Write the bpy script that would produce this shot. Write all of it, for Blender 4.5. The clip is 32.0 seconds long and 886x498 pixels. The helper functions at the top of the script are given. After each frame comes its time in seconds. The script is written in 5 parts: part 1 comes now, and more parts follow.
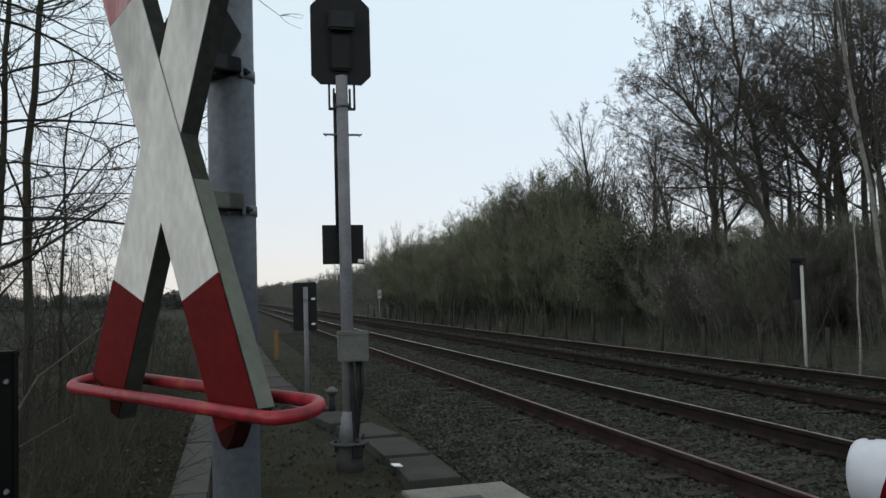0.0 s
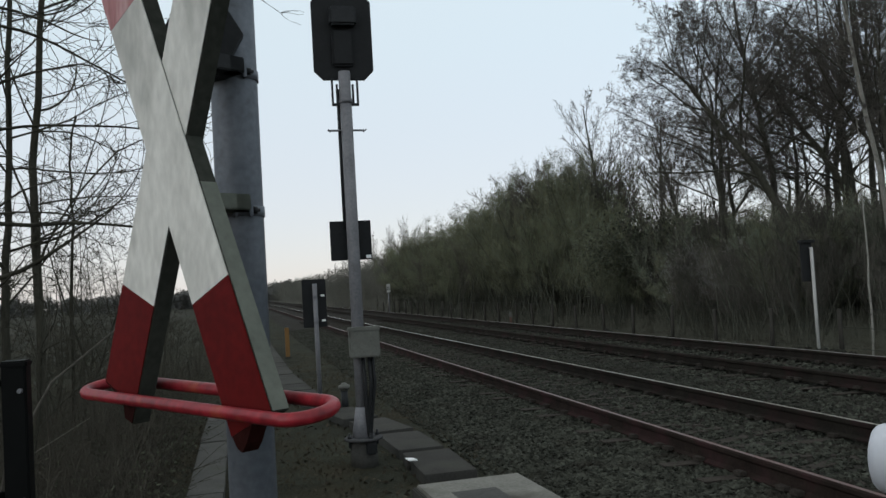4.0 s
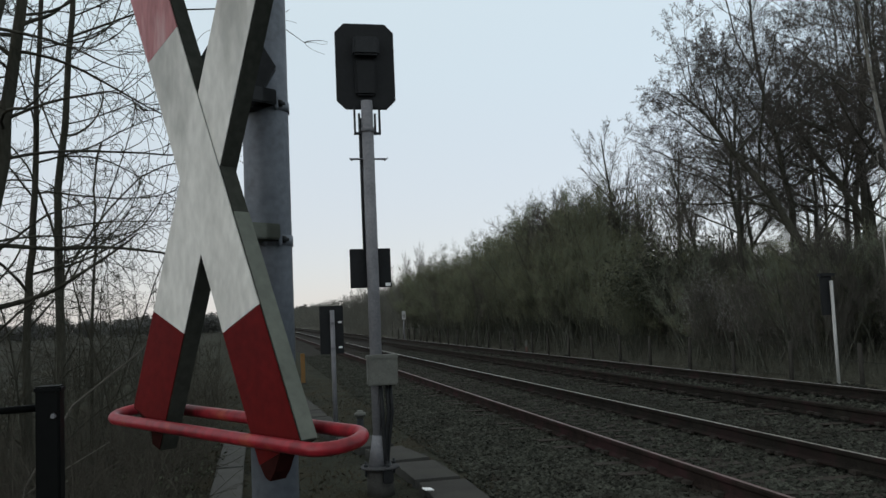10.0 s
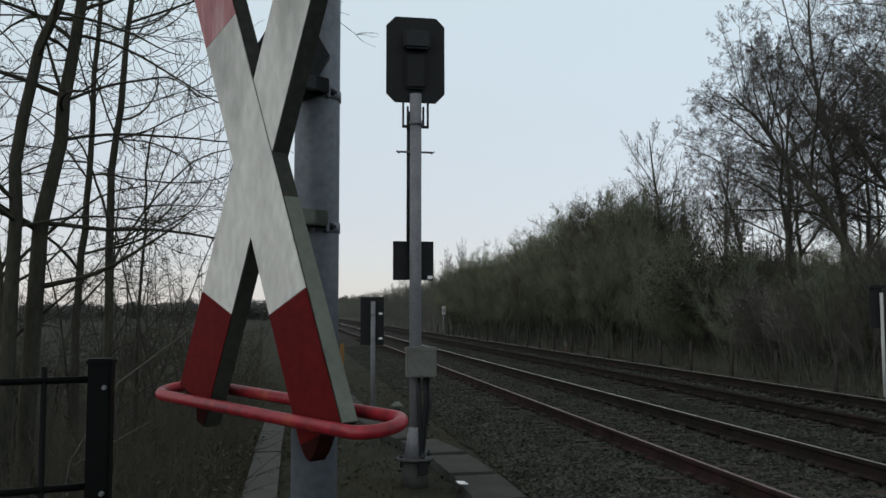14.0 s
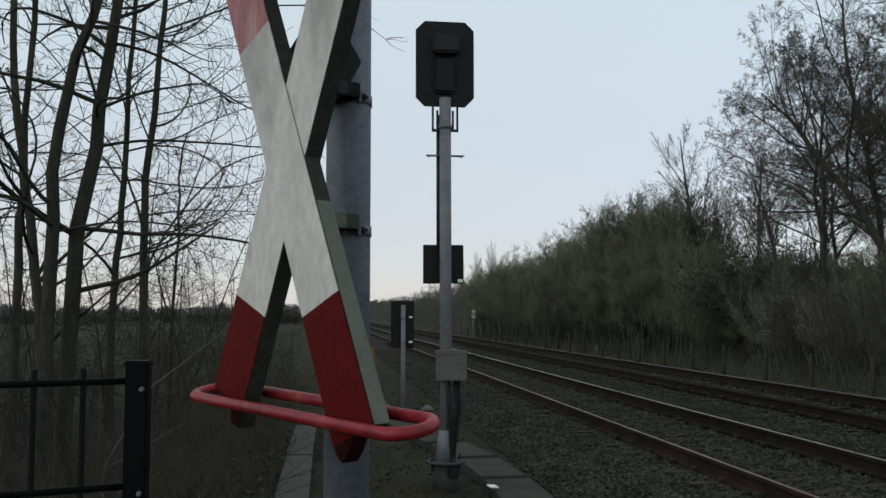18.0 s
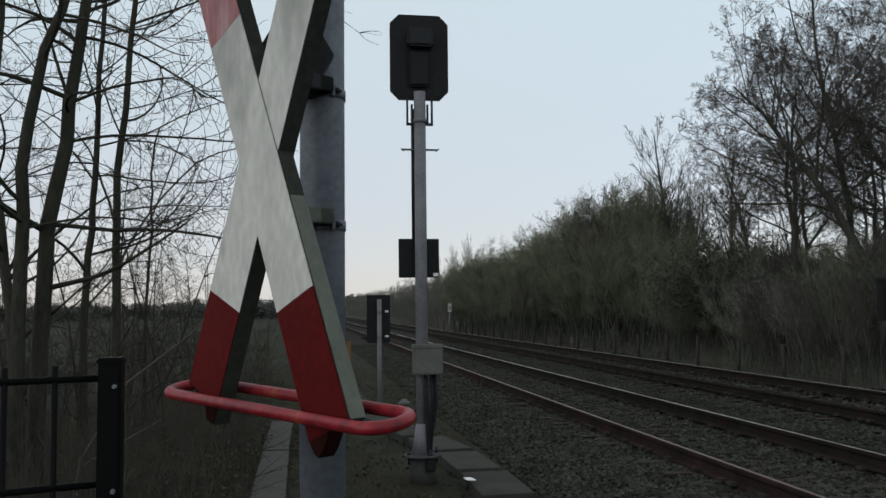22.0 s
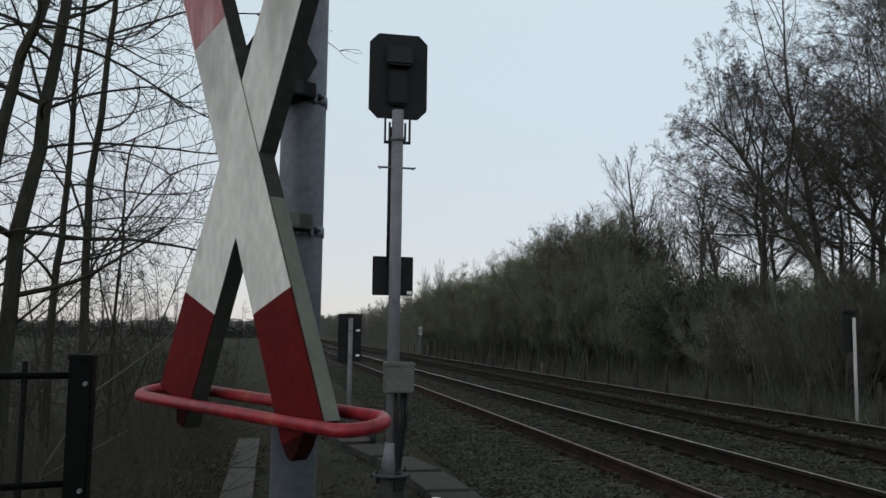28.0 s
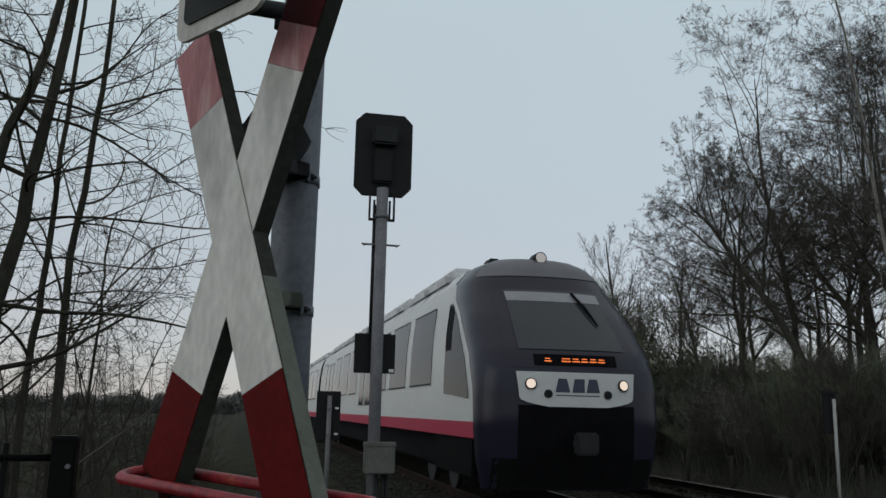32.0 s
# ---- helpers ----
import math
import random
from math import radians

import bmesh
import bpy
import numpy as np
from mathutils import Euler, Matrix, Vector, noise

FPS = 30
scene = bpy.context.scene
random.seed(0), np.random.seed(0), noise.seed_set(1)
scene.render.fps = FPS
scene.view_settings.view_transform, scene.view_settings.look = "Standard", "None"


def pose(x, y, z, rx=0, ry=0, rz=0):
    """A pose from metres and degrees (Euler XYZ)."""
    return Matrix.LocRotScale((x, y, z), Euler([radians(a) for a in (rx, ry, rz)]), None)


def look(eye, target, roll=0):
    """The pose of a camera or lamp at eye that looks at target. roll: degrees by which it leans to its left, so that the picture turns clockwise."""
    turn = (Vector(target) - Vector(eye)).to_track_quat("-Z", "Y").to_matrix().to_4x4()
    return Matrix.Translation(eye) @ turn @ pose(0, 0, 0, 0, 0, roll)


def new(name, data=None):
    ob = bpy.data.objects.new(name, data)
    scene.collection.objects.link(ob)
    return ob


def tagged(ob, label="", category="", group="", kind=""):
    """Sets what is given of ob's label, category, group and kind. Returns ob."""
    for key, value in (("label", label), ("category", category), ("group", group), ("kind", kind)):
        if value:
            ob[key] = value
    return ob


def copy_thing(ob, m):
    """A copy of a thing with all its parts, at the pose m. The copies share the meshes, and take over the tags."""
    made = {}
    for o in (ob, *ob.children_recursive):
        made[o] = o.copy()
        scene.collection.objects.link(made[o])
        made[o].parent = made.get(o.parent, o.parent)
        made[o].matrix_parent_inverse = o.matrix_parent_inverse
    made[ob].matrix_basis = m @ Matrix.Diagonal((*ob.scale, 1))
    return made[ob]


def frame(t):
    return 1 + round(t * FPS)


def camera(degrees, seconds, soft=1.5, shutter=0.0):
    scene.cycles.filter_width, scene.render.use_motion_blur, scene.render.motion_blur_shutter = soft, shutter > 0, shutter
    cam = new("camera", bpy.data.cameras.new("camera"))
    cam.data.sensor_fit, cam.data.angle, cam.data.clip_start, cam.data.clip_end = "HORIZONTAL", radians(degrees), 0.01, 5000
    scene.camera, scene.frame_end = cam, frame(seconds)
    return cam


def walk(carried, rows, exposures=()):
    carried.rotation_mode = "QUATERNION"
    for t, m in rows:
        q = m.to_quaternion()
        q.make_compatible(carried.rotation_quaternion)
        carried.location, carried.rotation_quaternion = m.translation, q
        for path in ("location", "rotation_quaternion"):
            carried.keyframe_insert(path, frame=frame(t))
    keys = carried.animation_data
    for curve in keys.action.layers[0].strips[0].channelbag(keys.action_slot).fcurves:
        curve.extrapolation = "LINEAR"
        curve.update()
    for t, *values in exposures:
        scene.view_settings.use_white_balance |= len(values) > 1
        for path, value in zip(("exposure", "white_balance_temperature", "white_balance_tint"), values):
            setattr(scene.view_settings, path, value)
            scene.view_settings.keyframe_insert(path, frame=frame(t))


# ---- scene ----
# ---- camera ----
cam = camera(54.44, 32.0, soft=1.5)
# seconds, place, yaw to the left of +y, pitch up, roll (all degrees)
PATH = [
    (0.0, 0.019, 0.009, 1.385, -14.02, 3.00, -1.62),
    (0.5, 0.018, 0.008, 1.393, -14.67, 3.90, -2.24),
    (1.0, 0.017, 0.007, 1.395, -14.00, 3.42, -1.89),
    (1.5, 0.014, 0.002, 1.403, -13.85, 4.11, -0.67),
    (2.0, 0.018, -0.002, 1.405, -13.78, 4.20, -0.85),
    (2.5, 0.027, 0.006, 1.400, -14.95, 4.58, -0.86),
    (3.0, 0.020, 0.013, 1.406, -13.90, 3.91, -2.28),
    (3.5, 0.017, 0.022, 1.400, -13.50, 2.49, -3.35),
    (5.5, 0.007, 0.043, 1.390, -13.93, 3.06, -1.98),
    (6.0, -0.004, 0.050, 1.386, -13.50, 4.69, -0.38),
    (6.5, -0.005, 0.041, 1.396, -12.79, 3.52, -2.58),
    (7.0, -0.002, 0.038, 1.390, -14.71, 5.39, -0.42),
    (7.5, -0.001, 0.032, 1.395, -14.67, 5.09, -0.71),
    (8.0, -0.014, 0.017, 1.400, -16.15, 3.50, -0.43),
    (8.5, -0.012, 0.015, 1.401, -13.12, 3.58, -1.38),
    (9.0, -0.017, 0.014, 1.405, -13.28, 4.40, -1.82),
    (9.5, -0.021, 0.017, 1.403, -13.71, 4.36, -1.51),
    (10.0, -0.022, 0.014, 1.408, -12.56, 4.38, -2.49),
    (10.5, -0.030, 0.012, 1.414, -11.74, 5.02, -1.03),
    (11.0, -0.031, 0.008, 1.413, -11.11, 3.73, -0.68),
    (11.5, -0.019, 0.007, 1.399, -8.99, 3.76, -0.81),
    (12.0, -0.015, 0.008, 1.397, -9.42, 3.60, -0.32),
    (12.5, -0.023, -0.002, 1.398, -9.18, 4.30, 0.02),
    (13.0, -0.025, -0.003, 1.393, -10.10, 3.99, 0.30),
    (13.5, -0.034, -0.007, 1.394, -9.94, 4.27, -0.22),
    (14.0, -0.034, -0.004, 1.393, -9.74, 4.18, -0.06),
    (14.5, -0.034, -0.001, 1.394, -9.60, 4.53, -0.12),
    (15.0, -0.037, -0.005, 1.394, -9.08, 4.64, 0.26),
    (15.5, -0.036, -0.015, 1.395, -8.77, 4.55, 0.09),
    (17.5, -0.036, -0.021, 1.392, -8.34, 4.59, -0.06),
    (18.0, -0.040, -0.014, 1.390, -7.77, 4.43, -0.11),
    (18.5, -0.047, -0.013, 1.390, -7.45, 3.79, -0.13),
    (19.0, -0.044, -0.009, 1.392, -8.38, 4.76, -0.45),
    (19.5, -0.033, -0.012, 1.396, -8.57, 5.17, -1.16),
    (20.0, -0.039, -0.014, 1.396, -8.40, 5.07, -0.87),
    (20.5, -0.043, -0.015, 1.392, -8.23, 3.94, -0.80),
    (21.0, -0.037, -0.018, 1.392, -9.19, 3.82, -0.55),
    (21.5, -0.033, -0.015, 1.391, -9.25, 4.05, -0.67),
    (22.0, -0.037, -0.017, 1.390, -9.38, 4.01, -0.64),
    (22.5, -0.043, -0.024, 1.392, -9.26, 3.97, -0.39),
    (23.0, -0.044, -0.022, 1.389, -9.04, 3.98, -0.34),
    (23.5, -0.041, -0.016, 1.385, -9.39, 3.89, -0.48),
    (24.0, -0.045, -0.011, 1.379, -9.46, 2.42, -0.67),
    (24.5, -0.045, -0.016, 1.381, -8.97, 3.34, -0.28),
    (26.5, -0.047, -0.016, 1.376, -9.04, 3.17, -0.16),
    (27.0, -0.048, -0.016, 1.372, -8.89, 2.73, 0.23),
    (27.5, -0.051, -0.017, 1.357, -10.02, 5.64, -0.48),
    (28.0, -0.055, -0.014, 1.341, -11.22, 5.60, 0.74),
    (28.5, -0.057, -0.005, 1.332, -12.37, 6.13, 0.53),
    (29.0, -0.059, -0.006, 1.328, -12.07, 6.89, 0.65),
    (29.5, -0.058, -0.005, 1.325, -11.99, 7.03, 0.73),
    (30.0, -0.065, -0.006, 1.325, -11.83, 7.49, 0.43),
    (30.5, -0.072, -0.006, 1.326, -11.91, 8.62, 1.01),
    (31.0, -0.066, -0.003, 1.331, -12.23, 11.11, 0.92),
    (31.5, -0.078, -0.007, 1.343, -11.92, 11.99, 1.38),
    (32.0, -0.094, -0.005, 1.354, -12.54, 10.69, 1.21),
]


def aim(x, y, z, yaw, pitch, roll):
    a, b = radians(yaw), radians(pitch)
    return look((x, y, z), (x - math.sin(a) * math.cos(b), y + math.cos(a) * math.cos(b), z + math.sin(b)), roll)


walk(cam, [(r[0], aim(*r[1:])) for r in PATH], exposures=((0.0, 0.26), (4.0, 0.18), (8.0, 0.1), (13.0, 0.04), (20.0, 0.01), (28.0, 0.03), (30.0, -0.05), (31.0, -0.16), (32.0, -0.31)))

# ---- light ----
world = bpy.data.worlds.new("sky")
scene.world = world
world.use_nodes = True
wn = world.node_tree
wn.nodes.clear()
w_out = wn.nodes.new("ShaderNodeOutputWorld")
w_add = wn.nodes.new("ShaderNodeAddShader")
w_sky = wn.nodes.new("ShaderNodeTexSky")
w_sky.sky_type = "NISHITA"
w_sky.sun_disc = False
w_sky.sun_elevation = radians(20)
w_sky.sun_rotation = radians(250)
w_sky.air_density, w_sky.dust_density, w_sky.ozone_density = 1.0, 0.3, 3.0
w_b1 = wn.nodes.new("ShaderNodeBackground")
w_b1.inputs["Strength"].default_value = 0.035
w_b2 = wn.nodes.new("ShaderNodeBackground")  # the even cloud cover
w_co = wn.nodes.new("ShaderNodeTexCoord")
w_sep = wn.nodes.new("ShaderNodeSeparateXYZ")
w_ramp = wn.nodes.new("ShaderNodeValToRGB")
w_ramp.color_ramp.elements[0].position, w_ramp.color_ramp.elements[0].color = 0.0, (0.540, 0.505, 0.520, 1)
w_ramp.color_ramp.elements[1].position, w_ramp.color_ramp.elements[1].color = 0.27, (0.565, 0.628, 0.645, 1)
w_top = w_ramp.color_ramp.elements.new(0.5)
w_top.color = (0.595, 0.695, 0.715, 1)
w_zenith = w_ramp.color_ramp.elements.new(0.85)
w_zenith.color = (0.660, 0.660, 0.625, 1)
wn.links.new(w_co.outputs["Generated"], w_sep.inputs[0])
wn.links.new(w_sep.outputs["Z"], w_ramp.inputs[0])
wn.links.new(w_ramp.outputs[0], w_b2.inputs["Color"])
w_b2.inputs["Strength"].default_value = 1.0
wn.links.new(w_sky.outputs[0], w_b1.inputs["Color"])
wn.links.new(w_b1.outputs[0], w_add.inputs[0])
wn.links.new(w_b2.outputs[0], w_add.inputs[1])
wn.links.new(w_add.outputs[0], w_out.inputs["Surface"])
sun = new("sun", bpy.data.lights.new("sun", "SUN"))
sun.data.energy, sun.data.angle, sun.data.color = 0.5, radians(40), (1.0, 0.95, 0.9)
sun.matrix_world = look((-30, -14, 9), (0, 0, 0))


# ---- materials ----
def mat(name, colour, rough=0.7, metal=0.0, scale=8.0, vary=0.25, fine=60.0, bump=0.2, stain=None, stain_at=0.55,
        per_object=0.0, per_piece=0.0, depth=0.01, stretch=(1, 1, 1), spec=None):
    m = bpy.data.materials.new(name)
    m.use_nodes = True
    nt = m.node_tree
    bsdf = nt.nodes["Principled BSDF"]
    co = nt.nodes.new("ShaderNodeTexCoord")
    mp = nt.nodes.new("ShaderNodeMapping")
    mp.inputs["Scale"].default_value = stretch
    nt.links.new(co.outputs["Object"], mp.inputs["Vector"])
    n1 = nt.nodes.new("ShaderNodeTexNoise")
    n1.inputs["Scale"].default_value, n1.inputs["Detail"].default_value = scale, 5
    n2 = nt.nodes.new("ShaderNodeTexNoise")
    n2.inputs["Scale"].default_value, n2.inputs["Detail"].default_value = fine, 3
    for n in (n1, n2):
        nt.links.new(mp.outputs[0], n.inputs["Vector"])
    add = nt.nodes.new("ShaderNodeMath")
    add.operation = "ADD"
    nt.links.new(n1.outputs["Fac"], add.inputs[0])
    nt.links.new(n2.outputs["Fac"], add.inputs[1])
    rng = nt.nodes.new("ShaderNodeMapRange")
    rng.inputs["From Min"].default_value, rng.inputs["From Max"].default_value = 0.65, 1.35
    rng.inputs["To Min"].default_value, rng.inputs["To Max"].default_value = 1 - vary, 1 + vary
    nt.links.new(add.outputs[0], rng.inputs["Value"])
    mul = nt.nodes.new("ShaderNodeVectorMath")
    mul.operation = "SCALE"
    mul.inputs[0].default_value = colour
    nt.links.new(rng.outputs[0], mul.inputs["Scale"])
    last = mul.outputs[0]
    if per_object:
        oi = nt.nodes.new("ShaderNodeObjectInfo")
        r2 = nt.nodes.new("ShaderNodeMapRange")
        r2.inputs["To Min"].default_value, r2.inputs["To Max"].default_value = 1 - per_object, 1 + per_object
        nt.links.new(oi.outputs["Random"], r2.inputs["Value"])
        m2 = nt.nodes.new("ShaderNodeVectorMath")
        m2.operation = "SCALE"
        nt.links.new(last, m2.inputs[0])
        nt.links.new(r2.outputs[0], m2.inputs["Scale"])
        last = m2.outputs[0]
    if per_piece:
        ge = nt.nodes.new("ShaderNodeNewGeometry")
        r4 = nt.nodes.new("ShaderNodeMapRange")
        r4.inputs["To Min"].default_value, r4.inputs["To Max"].default_value = 1 - per_piece, 1 + per_piece
        nt.links.new(ge.outputs["Random Per Island"], r4.inputs["Value"])
        m4 = nt.nodes.new("ShaderNodeVectorMath")
        m4.operation = "SCALE"
        nt.links.new(last, m4.inputs[0])
        nt.links.new(r4.outputs[0], m4.inputs["Scale"])
        last = m4.outputs[0]
    if stain:
        n3 = nt.nodes.new("ShaderNodeTexNoise")
        n3.inputs["Scale"].default_value, n3.inputs["Detail"].default_value = scale * 0.6, 6
        nt.links.new(mp.outputs[0], n3.inputs["Vector"])
        r3 = nt.nodes.new("ShaderNodeMapRange")
        r3.inputs["From Min"].default_value, r3.inputs["From Max"].default_value = stain_at, stain_at + 0.15
        nt.links.new(n3.outputs["Fac"], r3.inputs["Value"])
        mx = nt.nodes.new("ShaderNodeMix")
        mx.data_type = "RGBA"
        nt.links.new(r3.outputs[0], mx.inputs[0])
        nt.links.new(last, mx.inputs[6])
        mx.inputs[7].default_value = (*stain, 1)
        last = mx.outputs[2]
    nt.links.new(last, bsdf.inputs["Base Color"])
    bsdf.inputs["Roughness"].default_value = rough
    bsdf.inputs["Metallic"].default_value = metal
    bsdf.inputs["Specular IOR Level"].default_value = spec if spec is not None else 0.04 if rough > 0.79 else 0.2 if rough > 0.5 else 0.5
    if bump:
        bp = nt.nodes.new("ShaderNodeBump")
        bp.inputs["Strength"].default_value, bp.inputs["Distance"].default_value = bump, depth
        nt.links.new(add.outputs[0], bp.inputs["Height"])
        nt.links.new(bp.outputs[0], bsdf.inputs["Normal"])
    return m


def glow(name, colour, strength, base=(0.8, 0.8, 0.8)):
    m = bpy.data.materials.new(name)
    m.use_nodes = True
    b = m.node_tree.nodes["Principled BSDF"]
    b.inputs["Base Color"].default_value = (*base, 1)
    b.inputs["Emission Color"].default_value = (*colour, 1)
    b.inputs["Emission Strength"].default_value = strength
    return m


M_VERGE = mat("verge_soil", (0.033, 0.035, 0.026), 0.95, 0, 2.4, 0.6, 40, 0.9, (0.040, 0.037, 0.025), 0.50, depth=0.04)
M_FIELD = mat("winter_field", (0.030, 0.031, 0.024), 0.95, 0, 0.15, 0.35, 3, 0.5, (0.038, 0.034, 0.024), 0.5, depth=0.1)
M_BALLAST = mat("ballast_bed", (0.030, 0.029, 0.025), 0.95, 0, 2.5, 0.4, 24, 1.0, (0.026, 0.020, 0.018), 0.55, depth=0.05)
M_STONE = mat("ballast_stone", (0.040, 0.042, 0.034), 0.95, 0, 3, 0.4, 30, 0.4, (0.026, 0.024, 0.020), 0.54, per_piece=0.5)
M_WOODS = mat("leaf_litter", (0.072, 0.070, 0.054), 0.95, 0, 0.8, 0.45, 20, 0.8, (0.05, 0.042, 0.032), 0.5, depth=0.05)
M_RAIL = mat("rusty_rail", (0.0175, 0.0155, 0.013), 0.95, 0, 4, 0.45, 50, 0.4, (0.025, 0.0165, 0.0155), 0.50)
M_RAIL1 = mat("red_rusted_rail", (0.022, 0.0165, 0.014), 0.95, 0, 4, 0.45, 50, 0.4, (0.037, 0.0205, 0.0205), 0.48)
M_HEAD = mat("rail_head_steel", (0.46, 0.43, 0.38), 0.30, 0.6, 6, 0.3, 80, 0.05, spec=0.5)
M_HEAD3 = mat("rust_filmed_rail_head", (0.13, 0.085, 0.078), 0.5, 0, 6, 0.3, 80, 0.1, spec=0.3)
M_HEAD2 = mat("dull_rail_head", (0.16, 0.15, 0.14), 0.5, 0, 6, 0.3, 80, 0.1, spec=0.25)
M_SLEEPER = mat("rusty_steel_sleeper", (0.042, 0.037, 0.032), 0.9, 0, 5, 0.4, 50, 0.5)
M_CONC = mat("weathered_concrete", (0.052, 0.051, 0.047), 0.9, 0, 3, 0.25, 50, 0.5, (0.055, 0.055, 0.048), 0.52, per_object=0.12)
M_WHITE = mat("weathered_white_paint", (0.545, 0.538, 0.503), 0.55, 0, 7, 0.20, 40, 0.08, (0.29, 0.29, 0.265), 0.50, stretch=(1, 1, 0.45))
# board edges: dark all round, grey-green low on the front board
M_DARKEDGE = mat("dark_board_edge", (0.036, 0.038, 0.032), 0.8, 0, 6, 0.3, 40, 0.1)
M_EDGE = mat("grey_green_edge", (0.115, 0.125, 0.105), 0.7, 0, 6, 0.2, 40, 0.1)
M_RED = mat("signal_red_paint", (0.086, 0.0049, 0.0052), 0.55, 0, 4, 0.25, 40, 0.05, (0.080, 0.005, 0.005), 0.52, spec=0.06)
M_DEEPRED = mat("dark_red_end", (0.048, 0.0065, 0.0085), 0.55, 0, 4, 0.25, 40, 0.05, spec=0.06)
M_PINK = mat("faded_red_paint", (0.34, 0.145, 0.150), 0.55, 0, 9, 0.25, 40, 0.05, (0.46, 0.31, 0.30), 0.53, stretch=(2.2, 2.2, 0.5))
M_TUBE = mat("red_tube_paint", (0.195, 0.011, 0.018), 0.42, 0, 14, 0.45, 40, 0.1, (0.30, 0.060, 0.030), 0.58, spec=0.35)
M_GALV = mat("galvanised_steel", (0.135, 0.15, 0.172), 0.6, 0.2, 5, 0.25, 45, 0.1, (0.085, 0.10, 0.12), 0.52)
M_GALV2 = mat("galvanised_pole", (0.155, 0.157, 0.168), 0.6, 0.1, 6, 0.25, 50, 0.1)
M_BLACK = mat("black_sheet", (0.010, 0.011, 0.012), 0.6, 0, 6, 0.3, 40, 0.1)
M_DARK = mat("dark_steel", (0.020, 0.022, 0.024), 0.6, 0.0, 6, 0.3, 40, 0.1)
M_FENCE = mat("black_fence_paint", (0.0045, 0.005, 0.005), 0.55, 0, 6, 0.2, 40, 0.05, spec=0.06)
M_BOX = mat("grey_box", (0.105, 0.108, 0.097), 0.7, 0, 9, 0.2, 60, 0.2, (0.10, 0.10, 0.09), 0.56)
M_LABEL = mat("white_label", (0.75, 0.75, 0.75), 0.6, 0, 30, 0.05, 90, 0)
M_YELLOW = mat("yellow_post_paint", (0.16, 0.088, 0.03), 0.6, 0, 6, 0.2, 40, 0.1)
M_BARK = mat("dark_bark", (0.060, 0.063, 0.051), 0.95, 0, 9, 0.4, 40, 0.6, (0.075, 0.076, 0.062), 0.57, stretch=(1, 1, 0.3), per_object=0.2)
M_BARK2 = mat("damp_grey_green_bark", (0.044, 0.043, 0.034), 0.95, 0, 7, 0.4, 40, 0.6, (0.060, 0.062, 0.046), 0.56, stretch=(1, 1, 0.3), per_object=0.2)
M_BARKW = mat("mossy_grey_bark", (0.058, 0.058, 0.047), 0.95, 0, 5, 0.4, 40, 0.6, (0.075, 0.078, 0.058), 0.56, stretch=(1, 1, 0.3), per_object=0.25)
M_TWIGW = mat("grey_brown_twigs", (0.085, 0.079, 0.071), 0.95, 0, 3, 0.3, 20, 0, per_object=0.2)
M_TWIG = mat("twigs", (0.088, 0.082, 0.072), 0.95, 0, 3, 0.3, 20, 0, per_object=0.2)
M_TWIG2 = mat("pale_twigs", (0.132, 0.146, 0.110), 0.95, 0, 2, 0.35, 20, 0, per_object=0.3)
M_BIRCH = mat("birch_bark", (0.20, 0.195, 0.175), 0.85, 0, 6, 0.3, 30, 0.3, (0.06, 0.055, 0.05), 0.56)
M_BUD = mat("budding_leaves", (0.140, 0.146, 0.092), 0.8, 0, 1, 0.35, 10, 0, per_object=0.25)
M_BRUSH = mat("dead_brush", (0.112, 0.113, 0.090), 0.95, 0, 0.5, 0.4, 12, 0)
M_BLOSSOM = mat("white_blossom", (0.36, 0.355, 0.34), 0.8, 0, 1, 0.2, 10, 0)
M_IVY = mat("ivy_leaves", (0.035, 0.040, 0.026), 0.6, 0, 2, 0.4, 15, 0)
M_DRY = mat("dry_grass", (0.060, 0.053, 0.036), 0.9, 0, 2, 0.4, 15, 0)
M_LEAF = mat("dead_leaves", (0.055, 0.048, 0.036), 0.9, 0, 4, 0.5, 25, 0)
M_POST = mat("old_timber", (0.036, 0.034, 0.030), 0.95, 0, 8, 0.3, 40, 0.3)
M_TBLUE = mat("dark_blue_coach_paint", (0.012, 0.0115, 0.025), 0.3, 0, 2, 0.08, 30, 0, spec=0.35)
M_TWHITE = mat("white_coach_paint", (0.52, 0.53, 0.52), 0.45, 0, 1, 0.06, 20, 0)
M_TRED = mat("crimson_coach_stripe", (0.42, 0.022, 0.070), 0.4, 0, 2, 0.06, 30, 0)
M_TGREY = mat("grey_coach_roof", (0.54, 0.55, 0.56), 0.6, 0, 2, 0.25, 20, 0.1, (0.28, 0.28, 0.29), 0.52)
M_TGLASS = mat("tinted_coach_glass", (0.014, 0.016, 0.018), 0.08, 0, 1.3, 0.1, 20, 0, spec=0.055)
M_CABGLASS = mat("dark_cab_glass", (0.006, 0.007, 0.008), 0.12, 0, 1, 0.1, 20, 0, spec=0.03)
M_CABGLASS.node_tree.nodes["Principled BSDF"].inputs["IOR"].default_value = 1.08
M_TSCREEN = mat("windscreen_glass", (0.035, 0.042, 0.050), 0.1, 0, 1, 0.1, 20, 0, spec=0.3)
M_TBLACK = mat("black_underframe", (0.006, 0.006, 0.007), 0.8, 0, 4, 0.4, 30, 0.1, spec=0.04)
M_LAMP = glow("headlight_lens", (1.0, 0.82, 0.67), 0.9, (0.3, 0.25, 0.22))
M_LAMP2 = glow("top_lamp_lens", (1.0, 0.94, 0.88), 0.3, (0.3, 0.3, 0.3))
